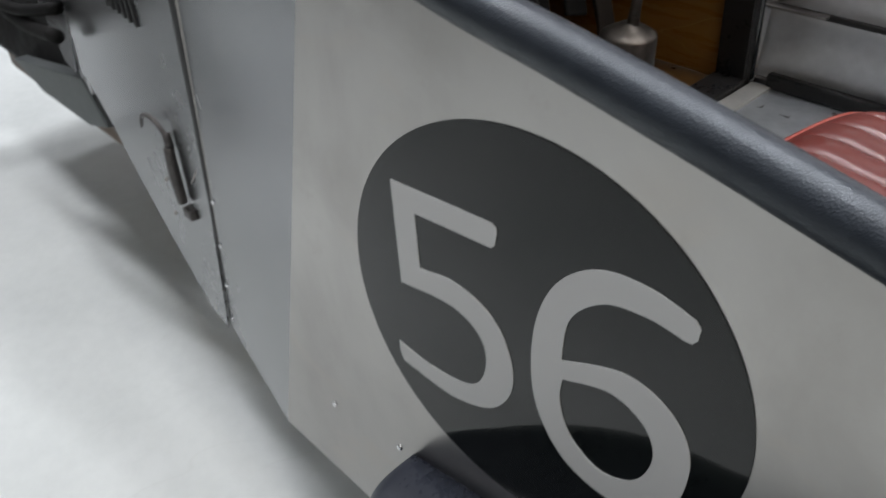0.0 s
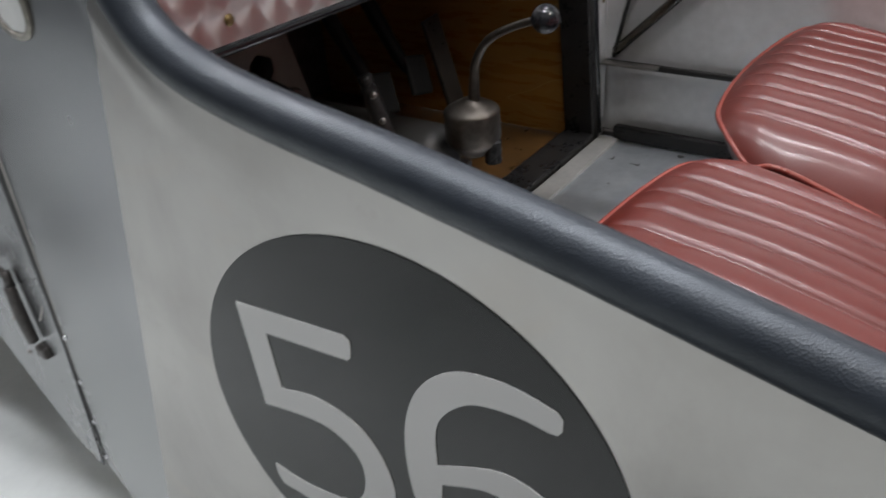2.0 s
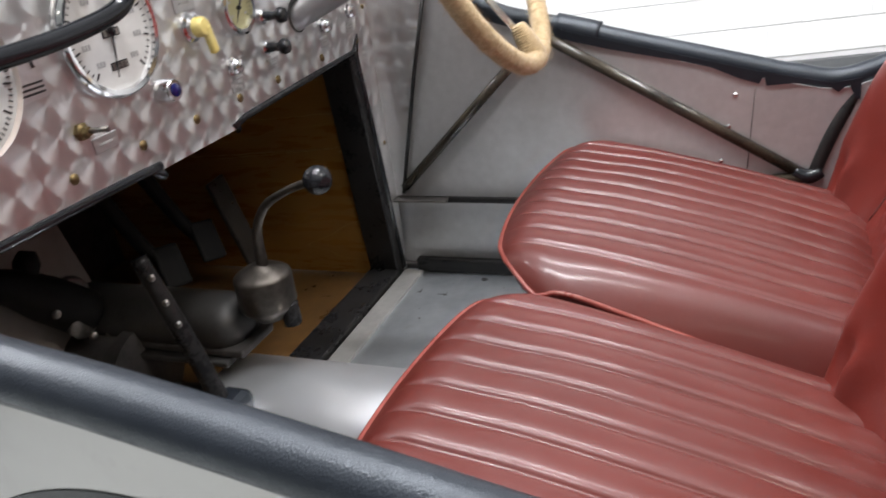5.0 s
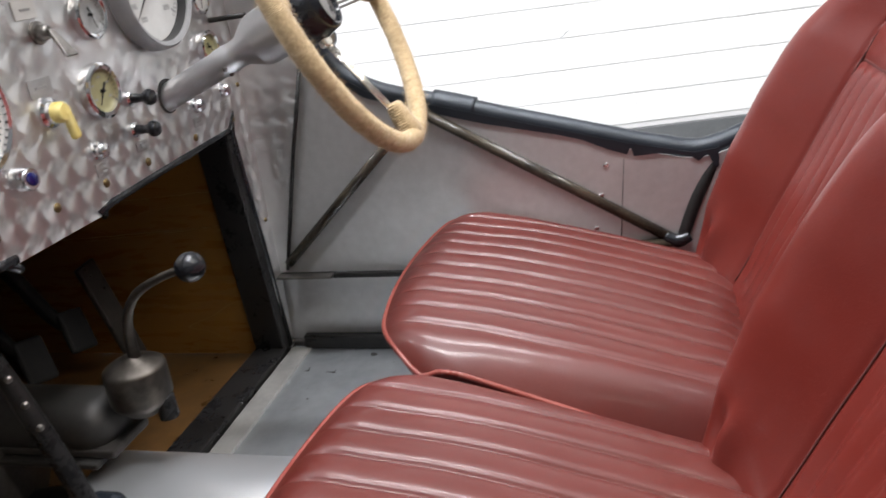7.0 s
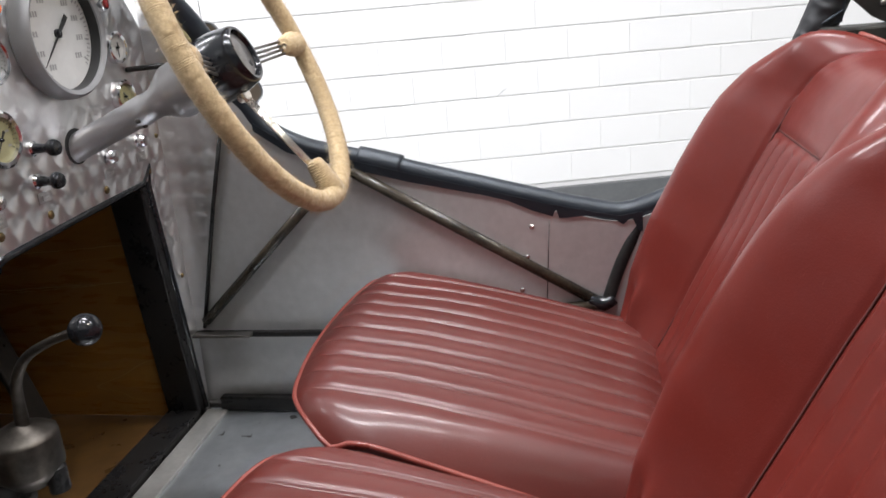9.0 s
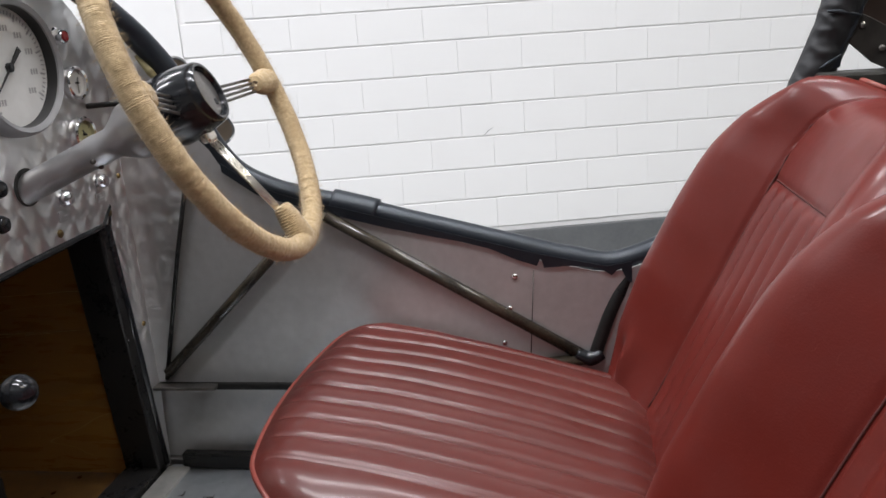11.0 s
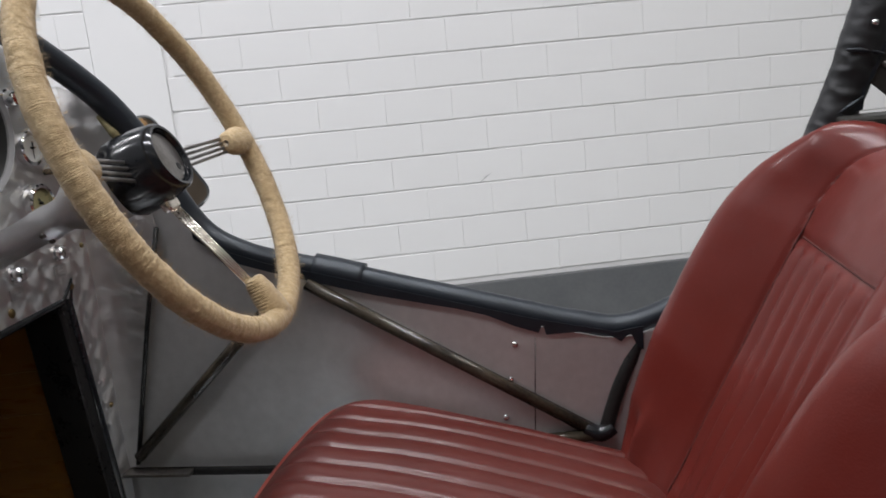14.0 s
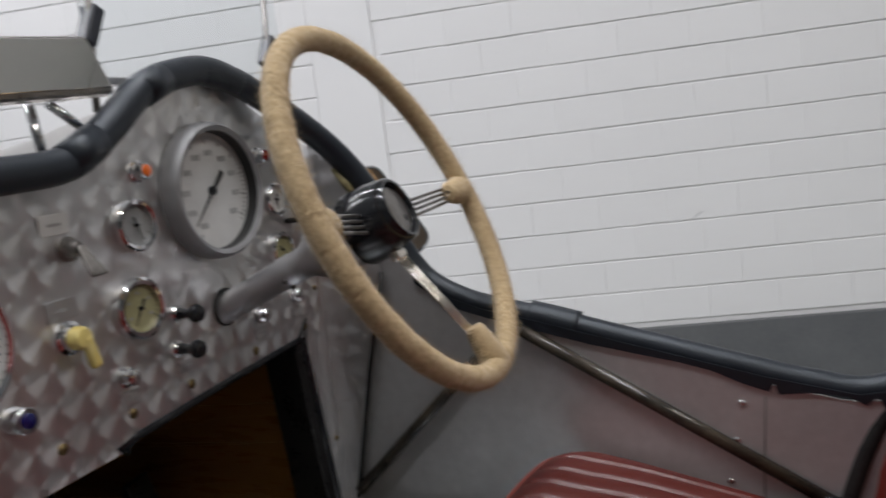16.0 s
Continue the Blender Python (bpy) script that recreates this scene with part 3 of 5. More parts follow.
for wx in (-1.72, 1.05):
    tube("axle_beam", [(wx, -0.62, 0.337), (wx, 0.68, 0.337)], 0.03, GREASY, car, sides=12, per=1)
part("frame_rail", box(0.45, -0.33, 0.33, 1.9, 0.05, 0.10, 0.006), GREASY, car)
part("frame_rail", box(0.45, 0.39, 0.33, 1.9, 0.05, 0.10, 0.006), GREASY, car)
# louvres
for k in range(6):
    x = -0.402 - 0.022 * k
    part("louvre", box(x, bonnet_y(x) - 0.001, 0.745, 0.005, 0.006, 0.080, 0.002), INK, car)

# roundel and race number on the near side
RC, RS, CS, SN = (0.2945, 0.6475), (0.1935, 0.1765), math.cos(radians(27.5)), math.sin(radians(27.5))
roundel = [(RC[0] + RS[0] * x * CS - RS[1] * z * SN, RC[1] + RS[0] * x * SN + RS[1] * z * CS) for x, z in circle(0, 0, 1, 120)]
SIDE = Matrix(((1, 0, 0, 0), (0, 0, -1, -0.4722), (0, 1, 0, 0), (0, 0, 0, 1)))
plate("roundel", roundel, 0.0006, SIDE, DECAL, car, "glossy dark grey number roundel")


def curve(*pts):
    return [tuple(q) for q in smooth_path([(x, z, 0) for x, z in pts], 6)[:, :2]]


def numeral(name, ring, holes=()):
    return plate(name, ring, 0.0006, Matrix.Translation((0, -0.0008, 0)) @ SIDE, DIGIT, car, "light grey race numeral", 0.0, holes)


numeral("numeral_five", [(0.160, 0.7365), (0.270, 0.7465), (0.2745, 0.744), (0.2755, 0.740), (0.2735, 0.728), (0.270, 0.7245), (0.187, 0.7165), (0.190, 0.664)] + curve((0.191, 0.6635), (0.2305, 0.6715), (0.2715, 0.660), (0.292, 0.628), (0.2925, 0.592), (0.270, 0.5585), (0.223, 0.5395), (0.160, 0.540))[1:] + [(0.1555, 0.549)] + curve((0.1555, 0.562), (0.195, 0.5585), (0.245, 0.569), (0.264, 0.596), (0.261, 0.629), (0.228, 0.645), (0.1645, 0.6355)))
numeral("numeral_six", [(0.4325, 0.7365), (0.4355, 0.741), (0.436, 0.750), (0.432, 0.7545)] + curve((0.431, 0.7547), (0.399, 0.7605), (0.362, 0.754), (0.332, 0.728), (0.3155, 0.688), (0.312, 0.640), (0.320, 0.598), (0.344, 0.565), (0.378, 0.553), (0.412, 0.559), (0.438, 0.582), (0.4475, 0.615), (0.445, 0.652), (0.424, 0.677), (0.389, 0.683), (0.3395, 0.661))[1:] + curve((0.3395, 0.6625), (0.344, 0.702), (0.369, 0.730), (0.402, 0.738), (0.430, 0.7355))[1:-1], [curve((0.342, 0.6435), (0.382, 0.659), (0.411, 0.649), (0.4215, 0.624), (0.410, 0.591), (0.381, 0.577), (0.353, 0.592), (0.341, 0.620), (0.342, 0.6435))[:-1]])


def rivet(x, y, z, toward, r=0.004, mat=None, name="rivet", parent=None):
    return lathe(name, [(r, -0.001), (r, 0.0008), (r * 0.75, 0.0022), (r * 0.3, 0.0029)], facing(x, y, z, toward), mat or CHROME, parent or car, sides=10)


for x, z in ((0.022, 0.375), (0.139, 0.397)):
    rivet(x, side_y(x, z), z, (0, -1, 0))
for z in (0.268, 0.345, 0.425, 0.505):
    rivet(seam_x(z) + 0.008, side_y(seam_x(z) + 0.008, z), z, (0, -1, 0))
for x, z in ((-0.462, 0.452), (-0.461, 0.392)):
    rivet(x, bonnet_y(x), z, (0, -1, 0), 0.0035, STEEL)
for x, z in ((0.045, 0.995), (0.062, 0.965), (0.02, 1.02)):
    rivet(x, side_y(x, z) + 0.002, z, (0, -1, 0), 0.0055)

# spring catch on the bonnet side
latch = thing("bonnet_catch", (-0.38, -0.43, 0.5), "dark spring catch with a hooked wire on the bonnet side", "catch")
by = bonnet_y(-0.38) - 0.004
tube("hook", [(-0.455, by - 0.004, 0.550), (-0.440, by - 0.006, 0.572), (-0.413, by - 0.006, 0.580), (-0.388, by - 0.006, 0.574), (-0.374, by - 0.005, 0.560)], [0.002, 0.003, 0.0036, 0.0036, 0.0034], GREASY, latch, sides=10)
tube("link", [(-0.377, by - 0.004, 0.567), (-0.375, by - 0.004, 0.545)], 0.006, GREASY, latch, sides=10, per=1)
tube("spring_body", [(-0.376, by - 0.006, 0.546), (-0.376, by - 0.007, 0.50), (-0.375, by - 0.006, 0.458)], [0.007, 0.0082, 0.0072], GREASY, latch, "dark grey spring cover", sides=14, per=4)
part("anchor", box(-0.372, by, 0.438, 0.024, 0.014, 0.018, 0.004), GREASY, latch, "rusty anchor block")
tube("wire", [(-0.275, by - 0.002, 0.62), (-0.282, by - 0.003, 0.57), (-0.305, by - 0.003, 0.54), (-0.335, by - 0.003, 0.505)], 0.0016, STEEL, latch, sides=6, per=4)

# rear wing beside the seat, only its nose shows
wing_v, wing_f = [], []
NX, NA = 40, 16
for i in range(NX + 1):
    s = i / NX
    x = 0.135 + 1.3 * s ** 1.5
    ztop = 0.40 + float(np.interp(x, [0.135, 0.27, 0.4, 0.6, 0.8, 1.0, 1.2, 1.45], [0.0, 0.03, 0.065, 0.14, 0.21, 0.25, 0.25, 0.22]))
    w = 0.23 * min(1.0, max(0.02, 1 - (1 - min(1.0, (x - 0.135) / 0.24)) ** 2.2)) ** 0.8
    for k in range(NA + 1):
        a = k / NA
        y = -0.4725 - w * math.sin(a * math.pi / 2) ** 0.8
        z = ztop - (ztop - 0.30) * (1 - math.cos(a * math.pi / 2)) ** 1.6 * min(1, w / 0.12)
        wing_v.append((x + 0.0 * a, y, z - (0.06 * (1 - min(1.0, s * 14)) if s < 0.08 else 0)))
for i in range(NX):
    for k in range(NA):
        a = i * (NA + 1) + k
        wing_f.append((a, a + 1, a + NA + 2, a + NA + 1))
wing = link_mesh("rear_wing", wing_v, wing_f, WING, car, "dark blue-black painted rear wing")
thick = wing.modifiers.new("thickness", "SOLIDIFY")
thick.thickness = 0.003

# far side: inner panel, sill, tubes
FAR_TUBE = [(0.012, 0.30, 1.236), (0.016, 0.36, 1.222), (0.034, 0.43, 1.180), (0.066, 0.49, 1.120), (0.098, 0.521, 1.052), (0.122, 0.532, 0.985), (0.147, 0.535, 0.940), (0.173, 0.535, 0.915), (0.211, 0.535, 0.895), (0.25, 0.535, 0.882), (0.338, 0.535, 0.860), (0.417, 0.535, 0.838), (0.496, 0.535, 0.817), (0.574, 0.535, 0.796), (0.65, 0.535, 0.777), (0.727, 0.535, 0.771), (0.85, 0.54, 0.83), (0.925, 0.548, 0.92), (0.962, 0.55, 1.003), (0.985, 0.55, 1.06), (1.004, 0.548, 1.114), (1.03, 0.54, 1.19)]
tube("padded_edge", FAR_TUBE, TUBE_R, VINYL, car, "black padded vinyl edge roll", sides=20, per=12)
far_path = smooth_path(FAR_TUBE, 12)


def far_top(x):
    return float(np.interp(x, far_path[:, 0], far_path[:, 2])) - 0.008


tube("sleeve", [(0.306, 0.535, 0.8685), (0.340, 0.535, 0.8595), (0.372, 0.535, 0.8505)], 0.0215, VINYL, car, "black tape sleeve on the edge roll", sides=20, per=4)
# torn lower edge of the roll's cover
torn = [(x, far_top(x) + 0.010) for x in (0.15, 0.2, 0.25, 0.32, 0.4, 0.5, 0.6, 0.7, 0.735)]
torn += [(0.735, 0.744), (0.728, 0.748), (0.719, 0.768), (0.707, 0.756), (0.688, 0.7685), (0.65, 0.771), (0.613, 0.769), (0.6085, 0.784), (0.603, 0.772), (0.574, 0.782), (0.537, 0.799), (0.498, 0.810), (0.46, 0.818), (0.421, 0.827), (0.389, 0.834), (0.32, 0.853), (0.25, 0.873), (0.20, 0.889), (0.15, 0.925)]
TORN = Matrix(((1, 0, 0, 0), (0, 0, -1, 0.5125), (0, 1, 0, 0), (0, 0, 0, 1)))
plate("torn_cover_edge", torn, 0.0012, TORN, VINYL, car, "torn black vinyl edge with a cut spike")
xs = list(np.linspace(-0.06, 1.45, 60))
shell("inner_side_panel", xs, lambda x: 0.45, lambda x: max(min(far_top(x), 1.0), 0.6), lambda x, z: 0.513 + 0.012 * max(0.0, z - 0.6), 0.02, PANEL, "grey satin aluminium inner side panel")
tube("glue_residue", [(0.060, 0.486, 1.098), (0.075, 0.492, 1.074), (0.088, 0.497, 1.05)], [0.002, 0.006, 0.002], OLIVE, car, "yellowed glue residue under the roll", sides=10, per=5)
FLANGE = Matrix(((1, 0, 0, 0), (0, 0, -1, 0.505), (0, 1, 0, 0), (0, 0, 0, 1)))
plate("dash_flange", [(0.0, 0.59), (0.012, 0.60), (0.066, 0.81), (0.104, 0.945), (0.092, 1.06), (0.05, 1.12), (0.0, 1.14)], 0.003, FLANGE, TURNED, car, "engine-turned aluminium return of the dash")
tube("panel_edge", [(0.014, 0.503, 0.60), (0.068, 0.501, 0.81), (0.106, 0.501, 0.945)], 0.0035, BLACK, car, sides=8, per=1)
tube("frame_tube", [(0.300, 0.512, 0.854), (0.675, 0.508, 0.630)], 0.0088, FRAME, car, "black frame tube with worn dusty paint", per=1)
tube("frame_tube", [(0.29, 0.510, 0.87), (0.020, 0.500, 0.612)], 0.0082, FRAME, car, per=1)
tube("frame_tube", [(0.68, 0.505, 0.632), (0.45, 0.50, 0.612)], 0.0082, FRAME, car, per=1)
tube("frame_tube", [(0.68, 0.51, 0.628), (0.705, 0.515, 0.70), (0.735, 0.525, 0.76)], 0.0095, BLACK, car, "glossy black upright at the seat back", per=4)
tube("tube_joint", [(0.655, 0.506, 0.640), (0.675, 0.506, 0.632), (0.692, 0.509, 0.640)], [0.0085, 0.0115, 0.010], GLOSS, car, "welded black tube joint", sides=14, per=5)
part("sill_rail", box(0.22, 0.499, 0.590, 0.44, 0.012, 0.010, 0.003), BLACK, car)
part("sill_bracket", box(0.045, 0.490, 0.5925, 0.115, 0.020, 0.005, 0.001), STEEL, car, "dull steel bracket strip")
# added box that blocks the bright floor showing below the inner panel
part("gap_blocker", box(0.66, 0.527, 0.433, 1.5, 0.05, 0.05, 0.003), GREASY, car)
part("chassis_rail", box(0.5, 0.495, 0.463, 0.95, 0.018, 0.026, 0.003), BLACK, car)
for x, z in ((0.571, 0.756), (0.562, 0.708), (0.552, 0.654)):
    rivet(x, 0.5125 + 0.012 * (z - 0.6), z, (0, -1, 0), 0.0045)
tube("panel_joint", [(0.588, 0.5128, 0.61), (0.598, 0.5145, 0.765)], 0.0008, GREASY, car, sides=5, per=1)

# rear corner: clad pillar bracket
brk = thing("pillar_bracket", (1.02, 0.55, 1.0), "flaking dark metal bracket on the tape-clad rear pillar", "bracket")
for x, z in ((0.064, 0.9645), (0.052, 0.975)):
    rivet(x, -0.4668 - 0.085 * x - 0.003, z, (0, -1, 0), 0.0042, CHROME, "bolt", car)
REAR = Matrix(((1, 0, 0, 0), (0, 0, -1, 0.535), (0, 1, 0, 0), (0, 0, 0, 1)))
part("crossbar", box(1.07, 0.520, 1.006, 0.21, 0.05, 0.026, 0.004), BRACKET, brk, "flaking crossbar")
plate("gusset", [(1.008, 1.094), (1.03, 1.083), (1.16, 1.005), (1.16, 0.965), (1.034, 1.028), (1.003, 1.056)], 0.005, REAR, PEDAL, brk, "dark oily gusset plate", 0.001)
pillar = tube("clad_pillar", [(0.945, 0.548, 0.965), (0.964, 0.548, 1.003), (0.987, 0.546, 1.06), (1.004, 0.545, 1.114), (1.03, 0.54, 1.19)], [0.020, 0.0235, 0.0245, 0.026, 0.026], TAPE, brk, "crumpled black tape cladding", sides=40, per=22)
for v in pillar.data.vertices:
    c = v.co
    fold = 0.0016 * (1 - abs(noise.noise(Vector((c.x * 30 + c.z * 55, c.y * 30, c.z * 20 - c.x * 18)))) * 3) + 0.0012 * noise.noise(c * 140)
    v.co = c + Vector((-0.5, -0.8, 0.2)).normalized() * max(-0.002, fold)
flap = [(0.962, 1.02), (0.985, 1.06), (1.0, 1.118), (1.0195, 1.118), (1.018, 1.09), (1.014, 1.081), (1.0065, 1.061), (0.9985, 1.052), (0.9955, 1.024)]
plate("torn_flap", flap, 0.0018, Matrix.Translation((0, -0.008, 0)) @ REAR, VINYL, brk, "torn black vinyl flap", 0.0006)
tube("fold", [(0.975, 0.5235, 1.094), (0.99, 0.5215, 1.0925), (1.005, 0.5225, 1.089), (1.017, 0.526, 1.086)], [0.0015, 0.003, 0.0026, 0.001], VINYL, brk, sides=10, per=5)
tube("fold", [(0.968, 0.525, 1.022), (0.98, 0.522, 1.030), (0.995, 0.5235, 1.040)], [0.001, 0.003, 0.001], VINYL, brk, sides=10, per=5)
rivet(1.004, 0.5185, 1.122, (-0.3, -1, 0.1), 0.004, CHROME, "bolt", brk)
for x, z in ((1.020, 1.074), (1.045, 1.045)):
    rivet(x, 0.5295, z, (0, -1, 0), 0.0042, STEEL, "bolt", brk)
plate("backboard", [(1.008, 1.30), (1.012, 1.14), (1.02, 1.088), (1.045, 1.072), (1.2, 0.98), (1.2, 1.30)], 0.008, Matrix.Translation((0, 0.03, 0)) @ REAR, BROWN, brk, "dark brown board behind the pillar")
part("rear_bulkhead", box(1.32, 0.02, 0.72, 0.02, 1.0, 0.6), GREASY, car)

# floor, footwell and tunnel
part("floor_pan", box(0.66, 0.02, 0.446, 1.32, 0.96, 0.006, 0.001), FLOORPAN, car, "scuffed aluminium floor pan")
part("floor_lip", box(0.019, 0.30, 0.452, 0.036, 0.37, 0.006, 0.001), worn("pale_lip_aluminium", (0.38, 0.375, 0.355), (0.54, 0.53, 0.50), 0.42, 0.65, big=14, fine=120, bump=0.05), car, "bright folded floor lip")
part("footwell_floor", box(-0.34, 0.07, 0.442, 0.68, 0.82, 0.012), DIRTY_PLY, car, "dark oil-soaked plywood footwell floor")
part("sill_closure", box(-0.02, 0.485, 0.438, 0.16, 0.06, 0.02), GREASY, car)
part("footwell_side", box(-0.36, 0.475, 0.70, 0.60, 0.012, 0.50), PLY, car, "brown varnished plywood footwell side")
# splits along the face of the footwell side
rnd = random.Random(21)
for x0, z0, x1, z1, w in ((-0.30, 0.749, -0.066, 0.7615, 0.0008), (-0.40, 0.683, -0.15, 0.6945, 0.0011), (-0.19, 0.6895, -0.066, 0.700, 0.0009), (-0.35, 0.679, -0.21, 0.6875, 0.0007)):
    run = [(x0 + (x1 - x0) * k / 24, 0.4688, z0 + (z1 - z0) * k / 24 + rnd.uniform(-0.0009, 0.0009)) for k in range(25)]
    tube("split", run, [w * rnd.uniform(0.25, 1.0) for _ in run], BARE_WOOD, car, sides=5, per=1)
part("firewall", box(-0.67, 0.06, 0.76, 0.012, 0.86, 0.64), GREASY, car)
part("hoop_upright", box(-0.031, 0.474, 0.655, 0.058, 0.024, 0.42, 0.003, Matrix.Translation((0, 0.474, 0.455)) @ Matrix.Rotation(radians(5.5), 4, "X") @ Matrix.Translation((0, -0.474, -0.455))), BLACK, car)
part("hoop_floor_bar", box(-0.031, 0.28, 0.456, 0.058, 0.40, 0.018, 0.003), BLACK, car)
part("hoop_top_bar", box(-0.031, 0.0, 0.888, 0.058, 0.90, 0.02, 0.003), BLACK, car)
part("scuttle_underside", box(-0.37, 0.03, 0.99, 0.60, 0.86, 0.01), GREASY, car)
part("near_footwell_side", box(-0.17, -0.40, 0.70, 0.32, 0.008, 0.46), PLY, car)
TUN = [(0.097, -0.004), (0.103, 0.002), (0.103, 0.02), (0.1035, 0.3), (0.1035, 1.0)]
lathe("transmission_tunnel", TUN, facing(-0.055, 0.02, 0.44, (1, 0, 0)), TUNNEL, car, "rolled bright aluminium transmission tunnel", sides=56)

# gearbox seen through the dash opening
lathe("gearbox_case", [(0.03, 0.0), (0.062, 0.01), (0.066, 0.10), (0.074, 0.11), (0.074, 0.13), (0.06, 0.14), (0.058, 0.36), (0.07, 0.37), (0.07, 0.39), (0.03, 0.40)], facing(-0.56, 0.0, 0.53, (1, 0, 0)), GREASY, car, "greasy iron gearbox casing", sides=28)
part("selector_housing", box(-0.225, 0.040, 0.600, 0.43, 0.088, 0.074, 0.034, None, 6), GEARBOX, car, "dull dark selector housing", True)
part("selector_lip", box(-0.22, 0.034, 0.567, 0.40, 0.094, 0.008, 0.002), GEARBOX, car, "machined edge of the selector housing")
lathe("housing_ring", [(0.047, -0.012), (0.049, -0.009), (0.049, 0.009), (0.047, 0.012)], facing(-0.335, 0.040, 0.598, (1, 0, 0)), GEARBOX, car, "clamped ring on the housing", sides=32)
lathe("gearbox_tail", [(0.050, -0.17), (0.054, -0.10), (0.058, -0.03), (0.074, -0.026), (0.074, -0.010), (0.050, -0.006)], facing(-0.055, 0.010, 0.445, (1, 0, 0)), GEARBOX, car, "dark gearbox tail with bolted flange", sides=32)
for k in range(6):
    w = radians(20 + 60 * k)
    rivet(-0.066, 0.010 + 0.064 * math.cos(w), 0.445 + 0.064 * math.sin(w), (1, 0, 0), 0.006, STEEL, "bolt")
plate("lever_bracket", [(-0.05, -0.05), (0.05, -0.02), (0.045, 0.0), (-0.01, 0.03), (-0.05, 0.035)], 0.004, Matrix.Translation((-0.20, -0.075, 0.545)) @ Matrix.Rotation(radians(62), 4, "X"), STEEL, car, "worn bright steel bracket plate", 0.001)
part("selector_flange", box(-0.13, 0.035, 0.578, 0.26, 0.075, 0.012, 0.003), GREASY, car)
part("bracket_plate", box(-0.26, -0.06, 0.54, 0.12, 0.09, 0.008, 0.002, Matrix.Translation((-0.26, -0.06, 0.54)) @ Matrix.Rotation(radians(30), 4, "X") @ Matrix.Translation((0.26, 0.06, -0.54))), STEEL, car)
for x, y in ((-0.24, -0.03), (-0.28, -0.05), (-0.25, -0.08)):
    rivet(x, y, 0.552, (0, 0, 1), 0.008, STEEL, "bolt")
part("toe_board", box(-0.33, -0.165, 0.73, 0.006, 0.46, 0.42, 0.001, Matrix.Translation((-0.33, 0, 0.73)) @ Matrix.Rotation(radians(-18), 4, "Y") @ Matrix.Translation((0.33, 0, -0.73))), worn("dusty_sheet", (0.3, 0.27, 0.24), (0.42, 0.38, 0.34), 0.6, 0.3), car, "dusty sheet metal toe board")
# clutch linkage, black against the toe board
tube("linkage", [(-0.27, -0.24, 0.70), (-0.27, -0.17, 0.722), (-0.265, -0.127, 0.722), (-0.265, -0.085, 0.706), (-0.26, -0.045, 0.668), (-0.25, 0.0, 0.62)], [0.03, 0.022, 0.018, 0.024, 0.032, 0.034], SOOT, car, "black cast linkage arm", sides=14, per=6)
tube("linkage_stop", [(-0.262, -0.062, 0.70), (-0.264, -0.048, 0.722), (-0.265, -0.040, 0.735)], [0.014, 0.017, 0.010], SOOT, car, "black rubber stop", sides=14, per=5)
for x, y, z, r in ((-0.255, -0.012, 0.640, 0.024), (-0.275, 0.004, 0.646, 0.027), (-0.235, -0.026, 0.618, 0.018)):
    lathe("union", [(r * 0.8, -0.008), (r, -0.006), (r, 0.006), (r * 0.8, 0.008)], facing(x, y, z, (0.9, -0.35, -0.15)), STEEL, car, "worn steel union", sides=18)
for x, y, z in ((-0.236, -0.040, 0.640), (-0.225, -0.022, 0.600), (-0.22, 0.0, 0.590), (-0.23, -0.06, 0.655)):
    rivet(x, y, z, (0.7, -0.6, 0.3), 0.006, STEEL, "bolt")


def pedal(y, x, z, top):
    p = thing("pedal", (x, y, z), "dark greasy steel foot pedal in the footwell", "pedal", "foot pedals")
    tube("arm", [(x - 0.10, y - 0.09, top), (x - 0.07, y - 0.05, (top + z) / 2 + 0.05), (x - 0.03, y - 0.012, z + 0.035), (x - 0.008, y, z)], [0.022, 0.022, 0.019, 0.014], SOOT, p, sides=10, per=5, flat=0.6)
    m = Matrix.Translation((x, y, z)) @ Matrix.Rotation(radians(-24), 4, "Y") @ Matrix.Rotation(radians(-14), 4, "X")
    part("pad", box(0, 0, 0, 0.010, 0.050, 0.066, 0.005, m, 3), SOOT, p, "worn dark steel pad")


pedal(0.218, -0.20, 0.632, 0.86)
pedal(0.128, -0.20, 0.632, 0.86)
gas = thing("pedal", (-0.27, 0.36, 0.46), "long flat dark accelerator pedal hinged at the floor", "pedal", "foot pedals")
part("plank", box(-0.25, 0.362, 0.585, 0.010, 0.046, 0.20, 0.003, Matrix.Translation((-0.25, 0.362, 0.585)) @ Matrix.Rotation(radians(-12), 4, "Y") @ Matrix.Rotation(radians(5), 4, "X") @ Matrix.Translation((0.25, -0.362, -0.585))), PEDAL, gas)
part("hinge", box(-0.225, 0.358, 0.47, 0.03, 0.05, 0.05, 0.006), BLACK, gas)

brake = thing("handbrake", (-0.03, -0.055, 0.5), "black handbrake lever with row of bolts", "handbrake")
tube("lever", [(-0.066, -0.056, 0.742), (-0.045, -0.057, 0.68), (-0.022, -0.055, 0.60), (0.0, -0.052, 0.50)], [0.010, 0.012, 0.012, 0.013], BLACK, brake, sides=12, per=6)
for s in (0.12, 0.30, 0.46):
    p = Vector((-0.066, -0.056, 0.742)).lerp(Vector((-0.012, -0.055, 0.56)), s)
    lathe("bolt", [(0.0045, 0.0), (0.0045, 0.004), (0.002, 0.006)], facing(p.x + 0.010, p.y - 0.006, p.z, (0.8, -0.6, 0.1)), STEEL, brake, sides=8)
part("boot", box(0.0, -0.05, 0.525, 0.05, 0.05, 0.05, 0.012), VINYL, brake)

